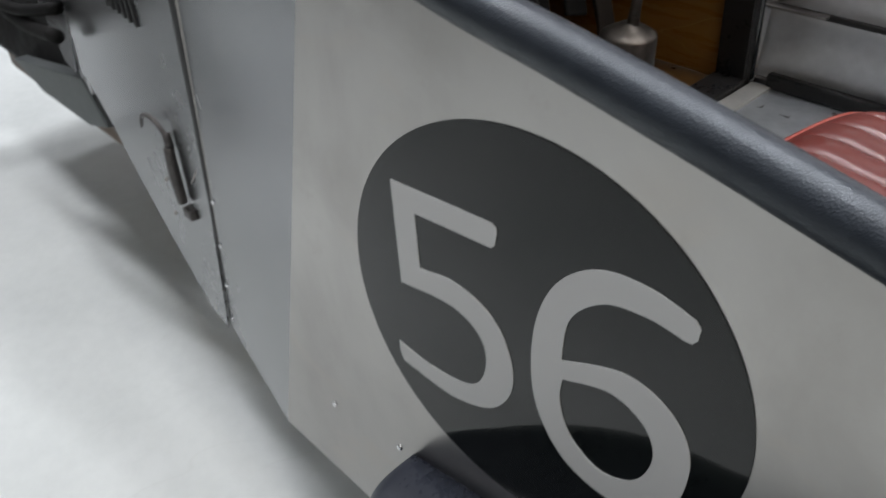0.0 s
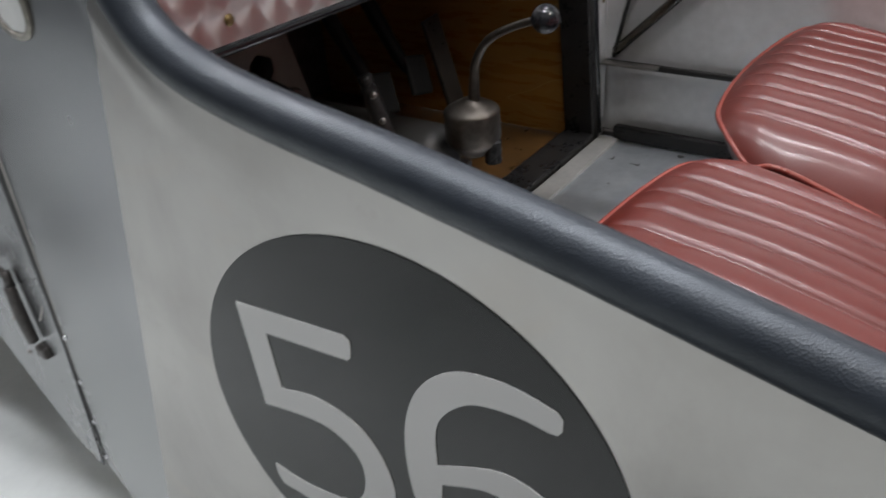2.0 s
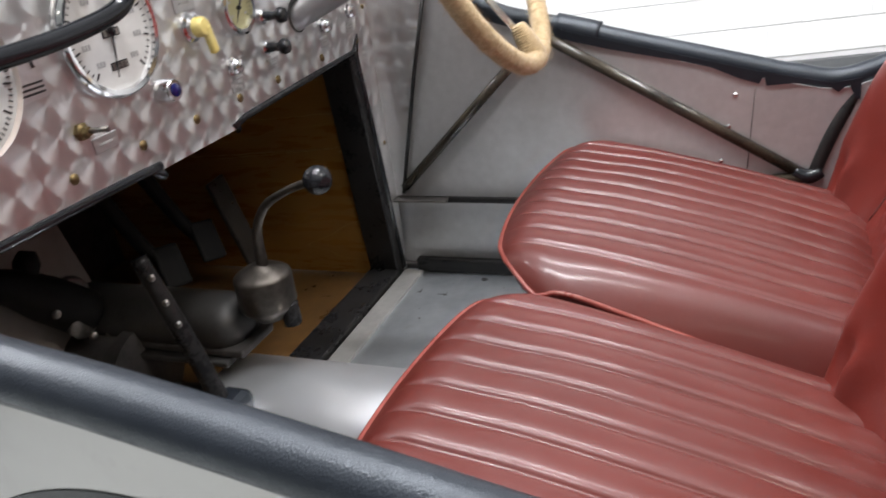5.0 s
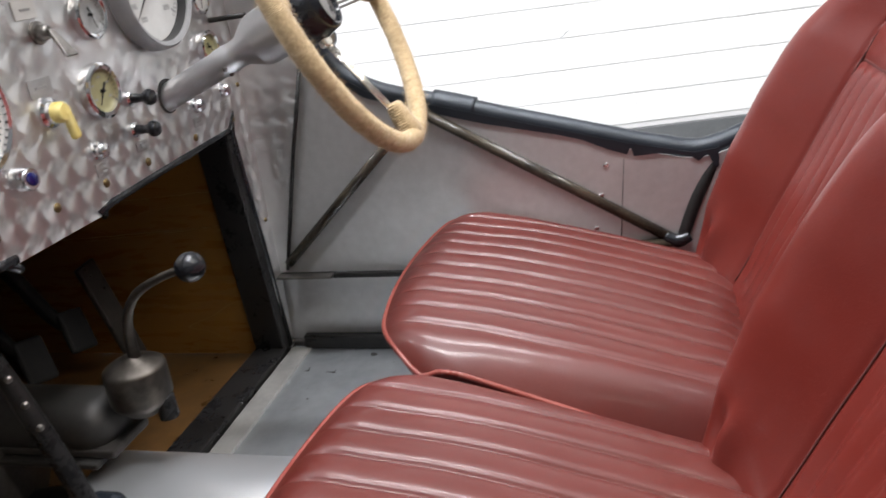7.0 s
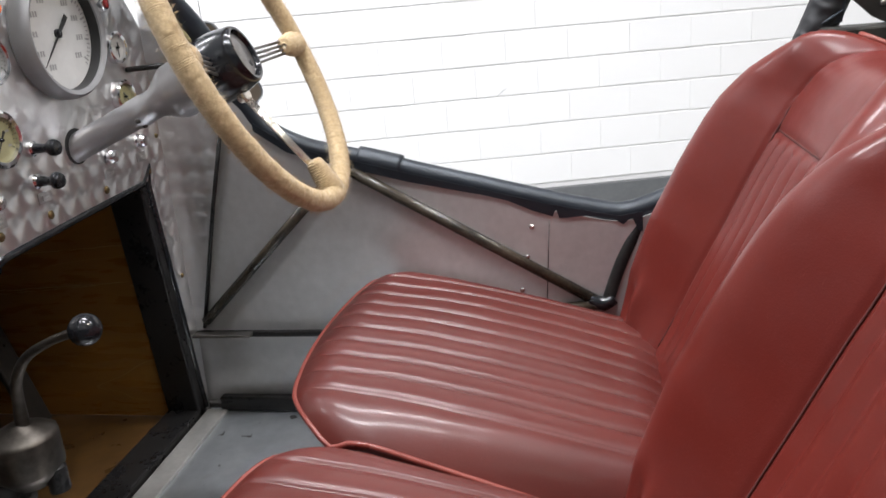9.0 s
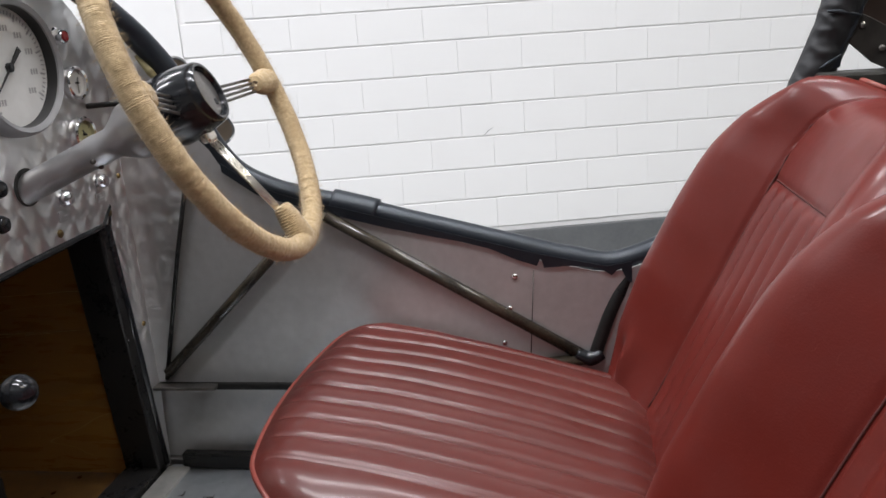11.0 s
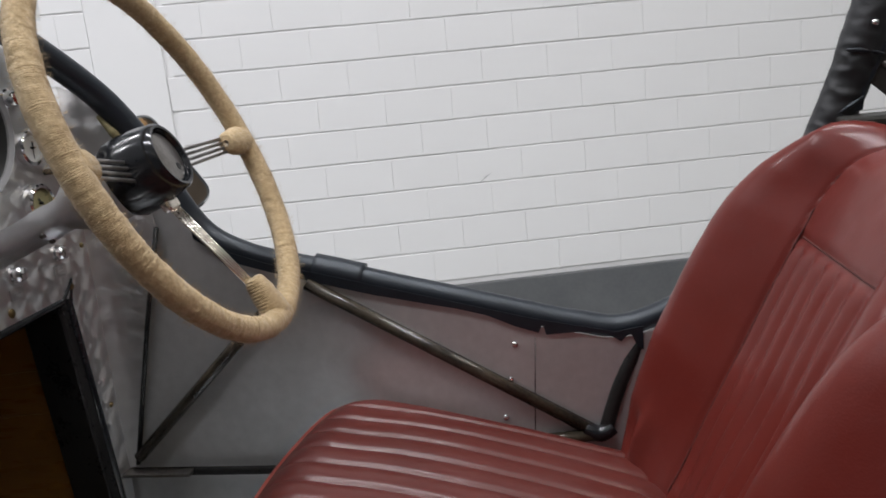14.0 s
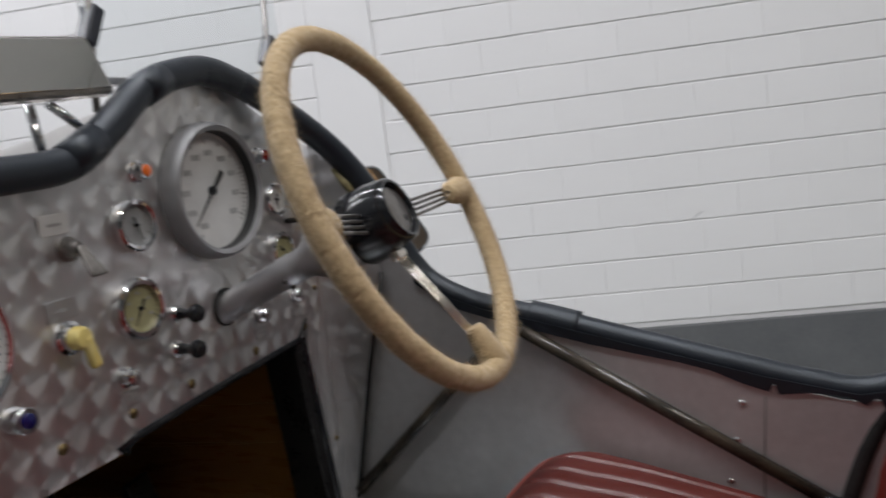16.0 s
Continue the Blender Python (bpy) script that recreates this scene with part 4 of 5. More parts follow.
# dashboard ---------------------------------------------------------------
dash = thing("dashboard", (0, 0, 0.86), "engine-turned aluminium dashboard with brass screws", "dashboard")
DASHM = Matrix(((0, 0, 1, -0.003), (1, 0, 0, 0), (0, 1, 0, 0), (0, 0, 0, 1)))
top = smooth_path([(-0.462, 0.99, 0), (-0.43, 1.05, 0), (-0.36, 1.10, 0), (-0.28, 1.125, 0), (-0.18, 1.135, 0), (0.0, 1.138, 0), (0.10, 1.142, 0), (0.155, 1.172, 0), (0.215, 1.212, 0), (0.30, 1.228, 0), (0.38, 1.205, 0), (0.45, 1.16, 0), (0.503, 1.09, 0)], 5)[:, :2]
outline = [tuple(q) for q in top] + [(0.503, 0.59), (0.495, 0.455), (0.487, 0.455), (0.449, 0.858), (0.444, 0.868), (0.434, 0.871), (0.128, 0.863), (0.115, 0.860), (0.10, 0.849), (-0.045, 0.849), (-0.062, 0.857), (-0.075, 0.859), (-0.46, 0.863)]
plate("panel", outline, 0.003, DASHM, TURNED, dash, holes=[circle(0.2905, 0.9505, 0.0205, 24)])
tube("edge_trim", [(-0.001, -0.455, 0.859), (-0.001, -0.08, 0.8555), (-0.001, -0.060, 0.851), (-0.001, -0.045, 0.842)], 0.0055, GLOSS, dash, "black edge trim", per=3)
tube("edge_trim", [(-0.003, 0.105, 0.848), (-0.003, 0.12, 0.858), (-0.003, 0.43, 0.868), (-0.003, 0.444, 0.862), (-0.003, 0.4855, 0.46)], 0.0058, GLOSS, dash, "black edge trim", per=2)
for y in (-0.295, -0.163, -0.063, 0.030, 0.120, 0.211, 0.335, 0.451):
    rivet(0.0, y, 0.883, (1, 0, 0), 0.0058, BRASS, "screw", dash)
for y, z in ((0.49, 0.93), (0.487, 0.70)):
    rivet(0.0, y, z, (1, 0, 0), 0.004, BRASS, "screw", dash)
DASH_TUBE = [(0.046, -0.425, 1.05), (0.024, -0.37, 1.095), (0.014, -0.28, 1.122), (0.012, -0.18, 1.137), (0.012, 0.0, 1.140), (0.012, 0.09, 1.146), (0.012, 0.145, 1.176), (0.012, 0.21, 1.218), (0.012, 0.30, 1.236), (0.016, 0.36, 1.222)]
tube("dash_roll", DASH_TUBE, TUBE_R, VINYL, car, "black padded vinyl roll along the dash top", sides=20, per=12)
for a, b in (((0.012, 0.085, 1.145), (0.012, 0.128, 1.165)), ((0.012, 0.20, 1.212), (0.012, 0.235, 1.226))):
    tube("sleeve", [a, b], TUBE_R + 0.0009, VINYL, car, "black tape wrap on the roll", sides=20, per=1)


def ring_marks(name, y, z, x, r0, r1, count, start, end, wide, parent, mat, every=5):
    """Scale marks on a dial, as small bars."""
    verts, faces = [], []
    for k in range(count):
        w = radians(start + (end - start) * k / (count - 1))
        ra = r0 if k % every == 0 else r0 + (r1 - r0) * 0.5
        d, s = Vector((0, math.sin(w), math.cos(w))), Vector((0, math.cos(w), -math.sin(w)))
        h = wide * (1.6 if k % every == 0 else 1.0) / 2
        c = Vector((x, y, z))
        b = len(verts)
        for p in (c + d * ra - s * h, c + d * ra + s * h, c + d * r1 + s * h, c + d * r1 - s * h):
            verts.append(p)
            verts.append(p + Vector((0.0004, 0, 0)))
        faces += [(b + 1, b + 3, b + 5, b + 7), (b, b + 1, b + 7, b + 6), (b + 2, b + 3, b + 1, b), (b + 4, b + 5, b + 3, b + 2), (b + 6, b + 7, b + 5, b + 4)]
    return link_mesh(name, verts, faces, mat, parent, smooth=False)


def gauge(name, y, z, r, label, bezel, dial, stand=0.012, ring=0.12, needle=200, span=(-130, 130), marks=31, numbers=0, group="dash gauges", sink=0.006, needle_len=0.78, ink=None, well=None):
    g = thing(name, (0, y, z), label, "gauge", group)
    m = facing(0.0, y, z, (1, 0, 0))
    ri = r * (1 - ring)
    lathe("bezel", [(r * 0.97, -0.001), (r, 0.002), (r, stand * 0.55), (r * 0.975, stand * 0.85), (r * (1 - ring * 0.5), stand), (ri, stand * 0.9), (ri * 0.998, stand * 0.8)], m, bezel, g, sides=48, caps=False)
    # a well material of its own paints the shadow inside a deep ring
    lathe("well", [(ri * 0.999, stand * 0.81), (ri * 0.985, stand - sink - 0.001)], m, well or bezel, g, "side of the sunk dial blackened as its shadow" if well else "", sides=48, caps=False)
    xd = stand - sink
    lathe("dial", [(ri * 0.999, xd - 0.002), (ri * 0.999, xd), (0.001, xd)], m, dial, g, sides=40)
    ring_marks("scale", y, z, xd + 0.0002, ri * 0.80, ri * 0.93, marks, span[0], span[1], r * 0.018, g, ink or INK)
    if numbers:
        verts, faces = [], []
        for k in range(numbers):
            w = radians(span[0] + (span[1] - span[0]) * k / (numbers - 1))
            cy, cz = y + math.sin(w) * ri * 0.64, z + math.cos(w) * ri * 0.64
            for q in (-1, 0, 1):
                b = len(verts)
                hy, hz = r * 0.020, r * 0.042
                oy = q * r * 0.06
                verts += [(xd + 0.0004, cy + oy - hy, cz - hz), (xd + 0.0004, cy + oy + hy, cz - hz), (xd + 0.0004, cy + oy + hy, cz + hz), (xd + 0.0004, cy + oy - hy, cz + hz)]
                faces.append((b, b + 1, b + 2, b + 3))
        digits = link_mesh("numbering", verts, faces, FADED, g, smooth=False)
        digits["kind"] = "stuff"
    w = radians(needle)
    d, s = Vector((0, math.sin(w), math.cos(w))), Vector((0, math.cos(w), -math.sin(w)))
    c = Vector((xd + 0.0025, y, z))
    v = [c - d * ri * 0.42 - s * r * 0.045, c - d * ri * 0.42 + s * r * 0.045, c + s * r * 0.022, c + d * ri * needle_len, c - s * r * 0.022]
    v += [p + Vector((0.001, 0, 0)) for p in v]
    link_mesh("needle", v, [(5, 6, 7, 8, 9), (0, 4, 3, 2, 1), (0, 1, 6, 5), (1, 2, 7, 6), (2, 3, 8, 7), (3, 4, 9, 8), (4, 0, 5, 9)], INK, g, smooth=False)
    lathe("needle_hub", [(r * 0.07, xd), (r * 0.07, xd + 0.004), (r * 0.05, xd + 0.005)], m, GLOSS, g, sides=16)
    return g


# the rev counter's well is black to draw the shadow on its inner wall
gauge("rev_counter", 0.2925, 1.095, 0.0815, "large rev counter with white dial and broad grey ring", worn("grey_cast_ring", (0.27, 0.27, 0.275), (0.36, 0.36, 0.365), 0.55, 0.6, big=18), DIAL, 0.026, 0.135, 226, (-150, 130), 57, 10, sink=0.019, ink=FADED, well=INK)
gauge("speedometer", -0.0685, 1.0045, 0.0675, "speedometer with white dial and chrome ring", CHROME, DIAL, 0.012, 0.13, 190, (-140, 140), 41, 9)
odo = gauge("oil_gauge", 0.149, 0.988, 0.0335, "small gauge with greenish cream dial and chrome ring", CHROME, CREAM, 0.012, 0.24, 215, (-120, 120), 21, 5)
gauge("water_gauge", 0.164, 1.074, 0.0285, "small gauge with grey dial and chrome ring", CHROME, GREYDIAL, 0.012, 0.22, 160, (-120, 120), 21, 5)
gauge("ammeter", 0.420, 1.068, 0.0225, "small gauge with white dial and chrome ring", CHROME, DIAL, 0.011, 0.22, 185, (-60, 60), 13, 0, sink=0.005)
gauge("fuel_gauge", 0.416, 1.000, 0.0245, "small gauge with cream dial and chrome ring", CHROME, CREAM, 0.012, 0.24, 140, (-60, 60), 11, 0)
vac = gauge("vacuum_gauge", -0.283, 1.002, 0.0665, "deep-cased pressure gauge with white dial and cream rim", worn("cream_rim", (0.55, 0.47, 0.42), (0.66, 0.58, 0.52), 0.3), DIAL, 0.044, 0.07, 168, (-150, 150), 61, 0, sink=0.004, needle_len=0.5)
lathe("case", [(0.074, 0.0), (0.075, 0.004), (0.071, 0.012), (0.0675, 0.032), (0.067, 0.036)], facing(0.0, -0.283, 1.002, (1, 0, 0)), CAST, vac, "grey cast gauge case", sides=48)
for hw, dz, n in ((0.018, -0.028, 7), (0.010, -0.037, 5)):
    for k in range(n):
        part("lettering_bar", box(0.0407, -0.283 + (k - (n - 1) / 2) * hw * 2 / n, 1.002 + dz, 0.0005, hw * 1.1 / n, 0.0045), INK, vac)
# drum counter windows in the speedometer
for dz in (-0.034, -0.002):
    sp = bpy.data.objects["speedometer"]
    part("counter_window", box(0.0066, -0.0685, 1.0045 + dz, 0.001, 0.024, 0.008, 0.0005), GLOSS, sp)
    for k in range(4):
        part("counter_drum", box(0.0073, -0.0685 + (k - 1.5) * 0.0055, 1.0045 + dz, 0.0005, 0.004, 0.006), STEEL, sp)


def turned(name, y, z, profile, mat, label, category, group="", lens=None, lens_profile=None, extra=""):
    t = thing(name, (0, y, z), label, category, group)
    lathe("collar", profile, facing(0.0, y, z, (1, 0, 0)), mat, t, sides=24)
    if lens:
        lathe("lens", lens_profile, facing(0.0, y, z, (1, 0, 0)), lens, t, sides=20)
    return t


LAMP = [(0.012, 0.0), (0.012, 0.003), (0.0095, 0.004), (0.0095, 0.014), (0.008, 0.016)]
LENS = [(0.0076, 0.0145), (0.0074, 0.0155), (0.0055, 0.0178), (0.001, 0.0188)]
turned("warning_lamp", 0.184, 1.129, LAMP, CHROME, "chrome warning lamp with an orange lens", "warning lamp", "warning lamps", ORANGE, LENS)
turned("warning_lamp", 0.400, 1.128, LAMP, CHROME, "chrome warning lamp with a red lens", "warning lamp", "warning lamps", RED, LENS)
turned("warning_lamp", -0.012, 0.9285, [(0.0125, 0.0), (0.0125, 0.016), (0.011, 0.018)], CHROME, "chrome warning lamp with a deep blue lens", "warning lamp", "warning lamps", BLUE, [(0.0080, 0.017), (0.0068, 0.020), (0.001, 0.0215)])
KNOB = [(0.011, 0.0), (0.011, 0.0025), (0.0065, 0.0035), (0.0062, 0.005), (0.0090, 0.007), (0.0098, 0.010), (0.0078, 0.0135), (0.002, 0.0148)]
for y, z in ((0.118, 0.923), (0.436, 0.932), (0.352, 0.926)):
    turned("push_button", y, z, KNOB, CHROME, "small round chrome push button", "button", "chrome buttons")


def pull(y, z):
    t = thing("pull_knob", (0, y, z), "black pull knob on a chrome collar", "pull knob", "pull knobs")
    m = facing(0.0, y, z, (1, 0, 0))
    lathe("collar", [(0.0095, 0.0), (0.0095, 0.005), (0.007, 0.007)], m, CHROME, t, sides=20)
    lathe("knob", [(0.0065, 0.006), (0.0062, 0.012), (0.0052, 0.018), (0.0062, 0.024), (0.0098, 0.0275), (0.0105, 0.032), (0.0085, 0.0365), (0.002, 0.0375)], m, GLOSS, t, "black plastic knob", sides=24)
    return t


pull(0.203, 0.9675)
pull(0.196, 0.929)

toggle = thing("toggle_switch", (0, 0.078, 1.065), "steel toggle switch with a flat steel paddle", "switch")
lathe("nut", [(0.0125, 0.0), (0.0125, 0.004), (0.009, 0.005), (0.008, 0.014), (0.006, 0.016)], facing(0, 0.078, 1.065, (1, 0, 0)), STEEL, toggle, sides=12)
plate("paddle", [(-0.004, 0.0), (0.004, 0.0), (0.0095, -0.035), (-0.0095, -0.035)], 0.004, Matrix.Translation((0.015, 0.079, 1.066)) @ Matrix(((0, -0.55, 0.8, 0), (1, 0, 0, 0), (0, 0.83, 0.55, 0), (0, 0, 0, 1))), STEEL, toggle, bevel=0.001)

ign = thing("ignition_switch", (0, 0.060, 0.982), "pale yellow lever switch on a chrome base", "switch")
lathe("base", [(0.0165, 0.0), (0.0165, 0.003), (0.0125, 0.005), (0.0115, 0.010)], facing(0, 0.060, 0.982, (1, 0, 0)), CHROME, ign, sides=28)
lathe("boss", [(0.0115, 0.009), (0.0115, 0.018), (0.009, 0.022), (0.002, 0.023)], facing(0, 0.060, 0.982, (1, 0, 0)), YELLOW, ign, sides=24)
part("lever", box(0.019, 0.0635, 0.966, 0.009, 0.011, 0.034, 0.003, Matrix.Translation((0.019, 0.062, 0.982)) @ Matrix.Rotation(radians(12), 4, "X") @ Matrix.Translation((-0.019, -0.062, -0.982))), YELLOW, ign)

tog2 = thing("toggle_switch", (0, -0.138, 0.9225), "brass toggle switch with a thin dark stem", "switch")
lathe("nut", [(0.009, 0.0), (0.009, 0.005), (0.006, 0.007), (0.005, 0.012)], facing(0, -0.138, 0.9225, (1, 0, 0)), BRASS, tog2, sides=6)
tube("stem", [(0.008, -0.138, 0.9225), (0.030, -0.132, 0.923)], [0.0025, 0.0032], STEEL, tog2, sides=8, per=1)


def tag_plate(y, z, w, h, rows, mat):
    """A small engraved plate; its lettering cannot be read."""
    t = thing("label_plate", (0, y, z), "small engraved aluminium label plate under a control", "label", "label plates")
    part("plate", box(0.0008, y, z, 0.0016, w, h, 0.0006), mat, t)
    for k in range(rows):
        part("lettering_bar", box(0.0019, y, z + (k - (rows - 1) / 2) * h * 0.3, 0.0005, w * 0.45, h * 0.14), worn("grey_ink", (0.3, 0.3, 0.3), (0.4, 0.4, 0.4), 0.5), t)


LIGHT_TAG = worn("pale_tag", (0.52, 0.52, 0.52), (0.56, 0.56, 0.56), 0.42, 0.9, big=30)
for y, z, w, h, rows in ((0.068, 1.090, 0.034, 0.020, 1), (0.058, 1.010, 0.036, 0.020, 1), (0.121, 0.900, 0.026, 0.017, 2), (0.207, 0.9065, 0.026, 0.014, 2), (0.436, 0.909, 0.024, 0.014, 2), (0.350, 0.903, 0.024, 0.014, 1), (-0.112, 0.903, 0.034, 0.016, 1)):
    tag_plate(y, z, w, h, rows, DIAL if z > 1.05 else LIGHT_TAG)
big_tag = thing("label_plate", (0, -0.176, 0.984), "dull metal maker's plate with dark printed bands", "label", "label plates")
part("plate", box(0.0008, -0.176, 0.990, 0.0016, 0.036, 0.052, 0.0006), CAST, big_tag)
for k in range(3):
    part("printed_bar", box(0.0019, -0.176, 0.970 + 0.0045 * k, 0.0005, 0.028, 0.002), INK, big_tag)
tube("printed_mark", [(0.0019, -0.184, 1.0), (0.0019, -0.178, 1.010), (0.0019, -0.170, 1.003), (0.0019, -0.167, 0.992)], 0.0016, INK, big_tag, sides=6, per=4)

# passenger grab handle in front of the dash
grab = thing("grab_handle", (0.07, -0.25, 1.02), "glossy black tubular passenger grab handle", "handle")
tube("bar", [(0.0, -0.44, 1.075), (0.03, -0.435, 1.06), (0.062, -0.42, 1.03), (0.07, -0.38, 1.018), (0.07, -0.30, 1.016), (0.07, -0.20, 1.018), (0.07, -0.125, 1.027), (0.07, -0.098, 1.043), (0.07, -0.085, 1.063), (0.065, -0.080, 1.088), (0.03, -0.080, 1.115), (0.0, -0.080, 1.120)], 0.0088, GLOSS, grab, sides=16, per=10)

# cable stub beside the column
tube("indicator_stalk", [(0.0, 0.445, 1.035), (0.03, 0.447, 1.036), (0.06, 0.448, 1.037)], 0.004, BLACK, dash, sides=8, per=1)

# scuttle behind the dash
verts, faces = [], []
ring = [(-0.462, 0.95)] + [tuple(q) for q in top] + [(0.515, 0.95)]
for i, x in enumerate((-0.001, -0.2, -0.5, -0.9)):
    s = 1 - 0.12 * i / 3
    verts += [(x, y * s, 0.9 + (z - 0.9) * (1 - 0.12 * i)) for y, z in ring]
nr = len(ring)
for i in range(3):
    for k in range(nr - 1):
        faces.append((i * nr + k, i * nr + k + 1, (i + 1) * nr + k + 1, (i + 1) * nr + k))
link_mesh("scuttle", verts, faces, ALU, car, "bare aluminium scuttle top")

# aero screen and mirrors
screen = thing("aero_screen", (-0.03, 0.35, 1.22), "small clear glass aero screen in dark clamps", "windscreen")
gl = part("glass", box(-0.03, 0.36, 1.32, 0.005, 0.36, 0.185, 0.002), GLASS, screen)
gl.visible_shadow = False
for y, z in ((0.189, 1.286), (0.507, 1.272)):
    part("clamp", box(-0.03, y, z, 0.018, 0.017, 0.046, 0.003, Matrix.Translation((0, y, z)) @ Matrix.Rotation(radians(-28), 4, "X") @ Matrix.Translation((0, -y, -z))), WING, screen)
    tube("stay", [(-0.03, y - 0.012, z - 0.09), (-0.03, y + 0.012, z + 0.09)], 0.004, STEEL, screen, sides=8, per=1)
part("bottom_rail", box(-0.03, 0.30, 1.228, 0.012, 0.24, 0.010, 0.002), CAST, screen)

mir = thing("rear_view_mirror", (-0.02, 0.06, 1.15), "rectangular rear-view mirror on chrome stays", "mirror")
MM = Matrix.Translation((-0.02, 0.060, 1.236)) @ Matrix.Rotation(radians(3), 4, "X") @ Matrix.Rotation(radians(-21), 4, "Y")
part("frame", box(0, 0, 0, 0.016, 0.238, 0.066, 0.005, MM), STEEL, mir, "dull chrome mirror frame")
part("mirror_face", box(0.0085, 0, 0, 0.002, 0.228, 0.056, 0.0008, MM), MIRROR, mir)
for a, b in (((-0.02, 0.086, 1.205), (-0.02, 0.092, 1.13)), ((-0.02, 0.108, 1.205), (-0.02, 0.165, 1.165))):
    tube("stay", [a, b], 0.0048, CHROME, mir, "chrome stay", sides=10, per=1)
lathe("stay_foot", [(0.011, 0.0), (0.011, 0.006), (0.006, 0.012)], facing(-0.02, 0.162, 1.160, (0, -0.6, 0.8)), CHROME, mir, sides=14)

side_mir = thing("side_mirror", (0.12, 0.565, 1.02), "small rectangular chrome side mirror beyond the edge roll", "mirror")
sm_n = Vector((0.73, -0.68, 0.125)).normalized()
sm_h = Vector((0, 0, 1)).cross(sm_n).normalized()
sm_v = sm_n.cross(sm_h)
SM = Matrix.Translation((0.077, 0.586, 1.012)) @ Matrix((sm_n, 0.873 * sm_h + 0.487 * sm_v, 0.873 * sm_v - 0.487 * sm_h)).transposed().to_4x4()
def round_rect(w, h, c, n=6):
    """Outline of a rectangle with corners of radius c."""
    out = []
    for sx, sy, a0 in ((1, 1, 0), (-1, 1, 90), (-1, -1, 180), (1, -1, 270)):
        for k in range(n + 1):
            a = radians(a0 + 90 * k / n)
            out.append((sx * (w / 2 - c) + c * math.cos(a), sy * (h / 2 - c) + c * math.sin(a)))
    return out


SMF = SM @ Matrix.Rotation(radians(90), 4, "Y")
plate("shell", round_rect(0.156, 0.090, 0.022), 0.017, SMF @ Matrix.Translation((0, 0, -0.016)), CHROME, side_mir, "chromed mirror shell", 0.004)
plate("mirror_face", round_rect(0.144, 0.078, 0.017), 0.0012, SMF @ Matrix.Translation((0, 0, 0.0012)), TAN_MIRROR, side_mir, "browned mirror glass")
tube("stem", [(0.085, 0.535, 0.985), (0.072, 0.560, 1.0), (0.066, 0.585, 1.012)], 0.006, CHROME, side_mir, sides=10, per=1)

# ---- seats --------------------------------------------------------------
SEAT_Y = 0.270
HALF = 0.234


def grid_faces(nu, nv):
    return [(i * (nv + 1) + j, (i + 1) * (nv + 1) + j, (i + 1) * (nv + 1) + j + 1, i * (nv + 1) + j + 1) for i in range(nu) for j in range(nv)]


def flute(s, count):
    """Broad ribs, nearly flat, that turn down into narrow grooves; s runs 0..1 across them."""
    g = abs(2 * ((s * count) % 1.0) - 1)
    return -(0.40 * g ** 2 + 0.60 * g ** 7)


def pleat(s, count):
    """Soft gathered folds."""
    g = abs(2 * ((s * count) % 1.0) - 1)
    return -(g ** 1.4)


def smooth01(t):
    t = min(1.0, max(0.0, t))
    return t * t * (3 - 2 * t)


def cushion_at(u, v):
    """A point of the cushion's top; u across -1..1, v from front 0 to back 1."""
    a = abs(u)
    # bowed front with rounded corners in plan
    front = 0.308 + 0.038 * a * a + 0.04 * (max(0.0, a - 0.6) / 0.4) ** 3.2
    x = front + (0.776 - front) * v
    y = u * HALF
    knee = x - 0.415
    crest = 0.697 - 0.258 * 0.5 * (knee + math.sqrt(knee * knee + 0.0016)) + 0.010 * math.exp(-((x - 0.34) / 0.045) ** 2)
    crest += 0.010 * (1 - u * u) * math.sin(math.pi * min(1.0, v * 1.1)) + 0.006 * smooth01(v / 0.12)
    edge = max(0.0, a - 0.73) / 0.27
    drop = 0.018 + 0.115 * max(0.0, x - 0.385)
    z = crest - drop * edge ** 2.4 + 0.003 * math.sin(math.pi * edge) * smooth01(v / 0.1)
    z -= 0.030 * smooth01((v - 0.84) / 0.2) ** 1.3 * (1 - 0.5 * a * a)
    ribbed = smooth01((0.745 - a) / 0.02) * smooth01((v - 0.012) / 0.10)
    z += 0.0068 * ribbed * flute((u + 0.745) / 1.49, 9) + 0.003 * ribbed
    z -= 0.0035 * math.exp(-((a - 0.755) / 0.010) ** 2) * smooth01((v - 0.02) / 0.08)
    z -= 0.009 * max(0.0, 1 - v / 0.06) ** 2
    z += 0.0016 * noise.noise(Vector((x * 9, y * 9, 3.1))) + 0.0007 * edge * noise.noise(Vector((x * 35, y * 20, 8.2)))
    return Vector((x, SEAT_Y + y, z))


LEAN = radians(26)


def back_half(s):
    k = max(0.0, (s - 0.25) / 0.234)
    return (HALF + 0.004) * (1 - 0.43 * k ** 3.2)


def back_seam(s):
    """Half width of the insert: straight sides that close in a little at the head."""
    return 0.114 - 0.03 * max(0.0, (s - 0.36) / 0.12) ** 2


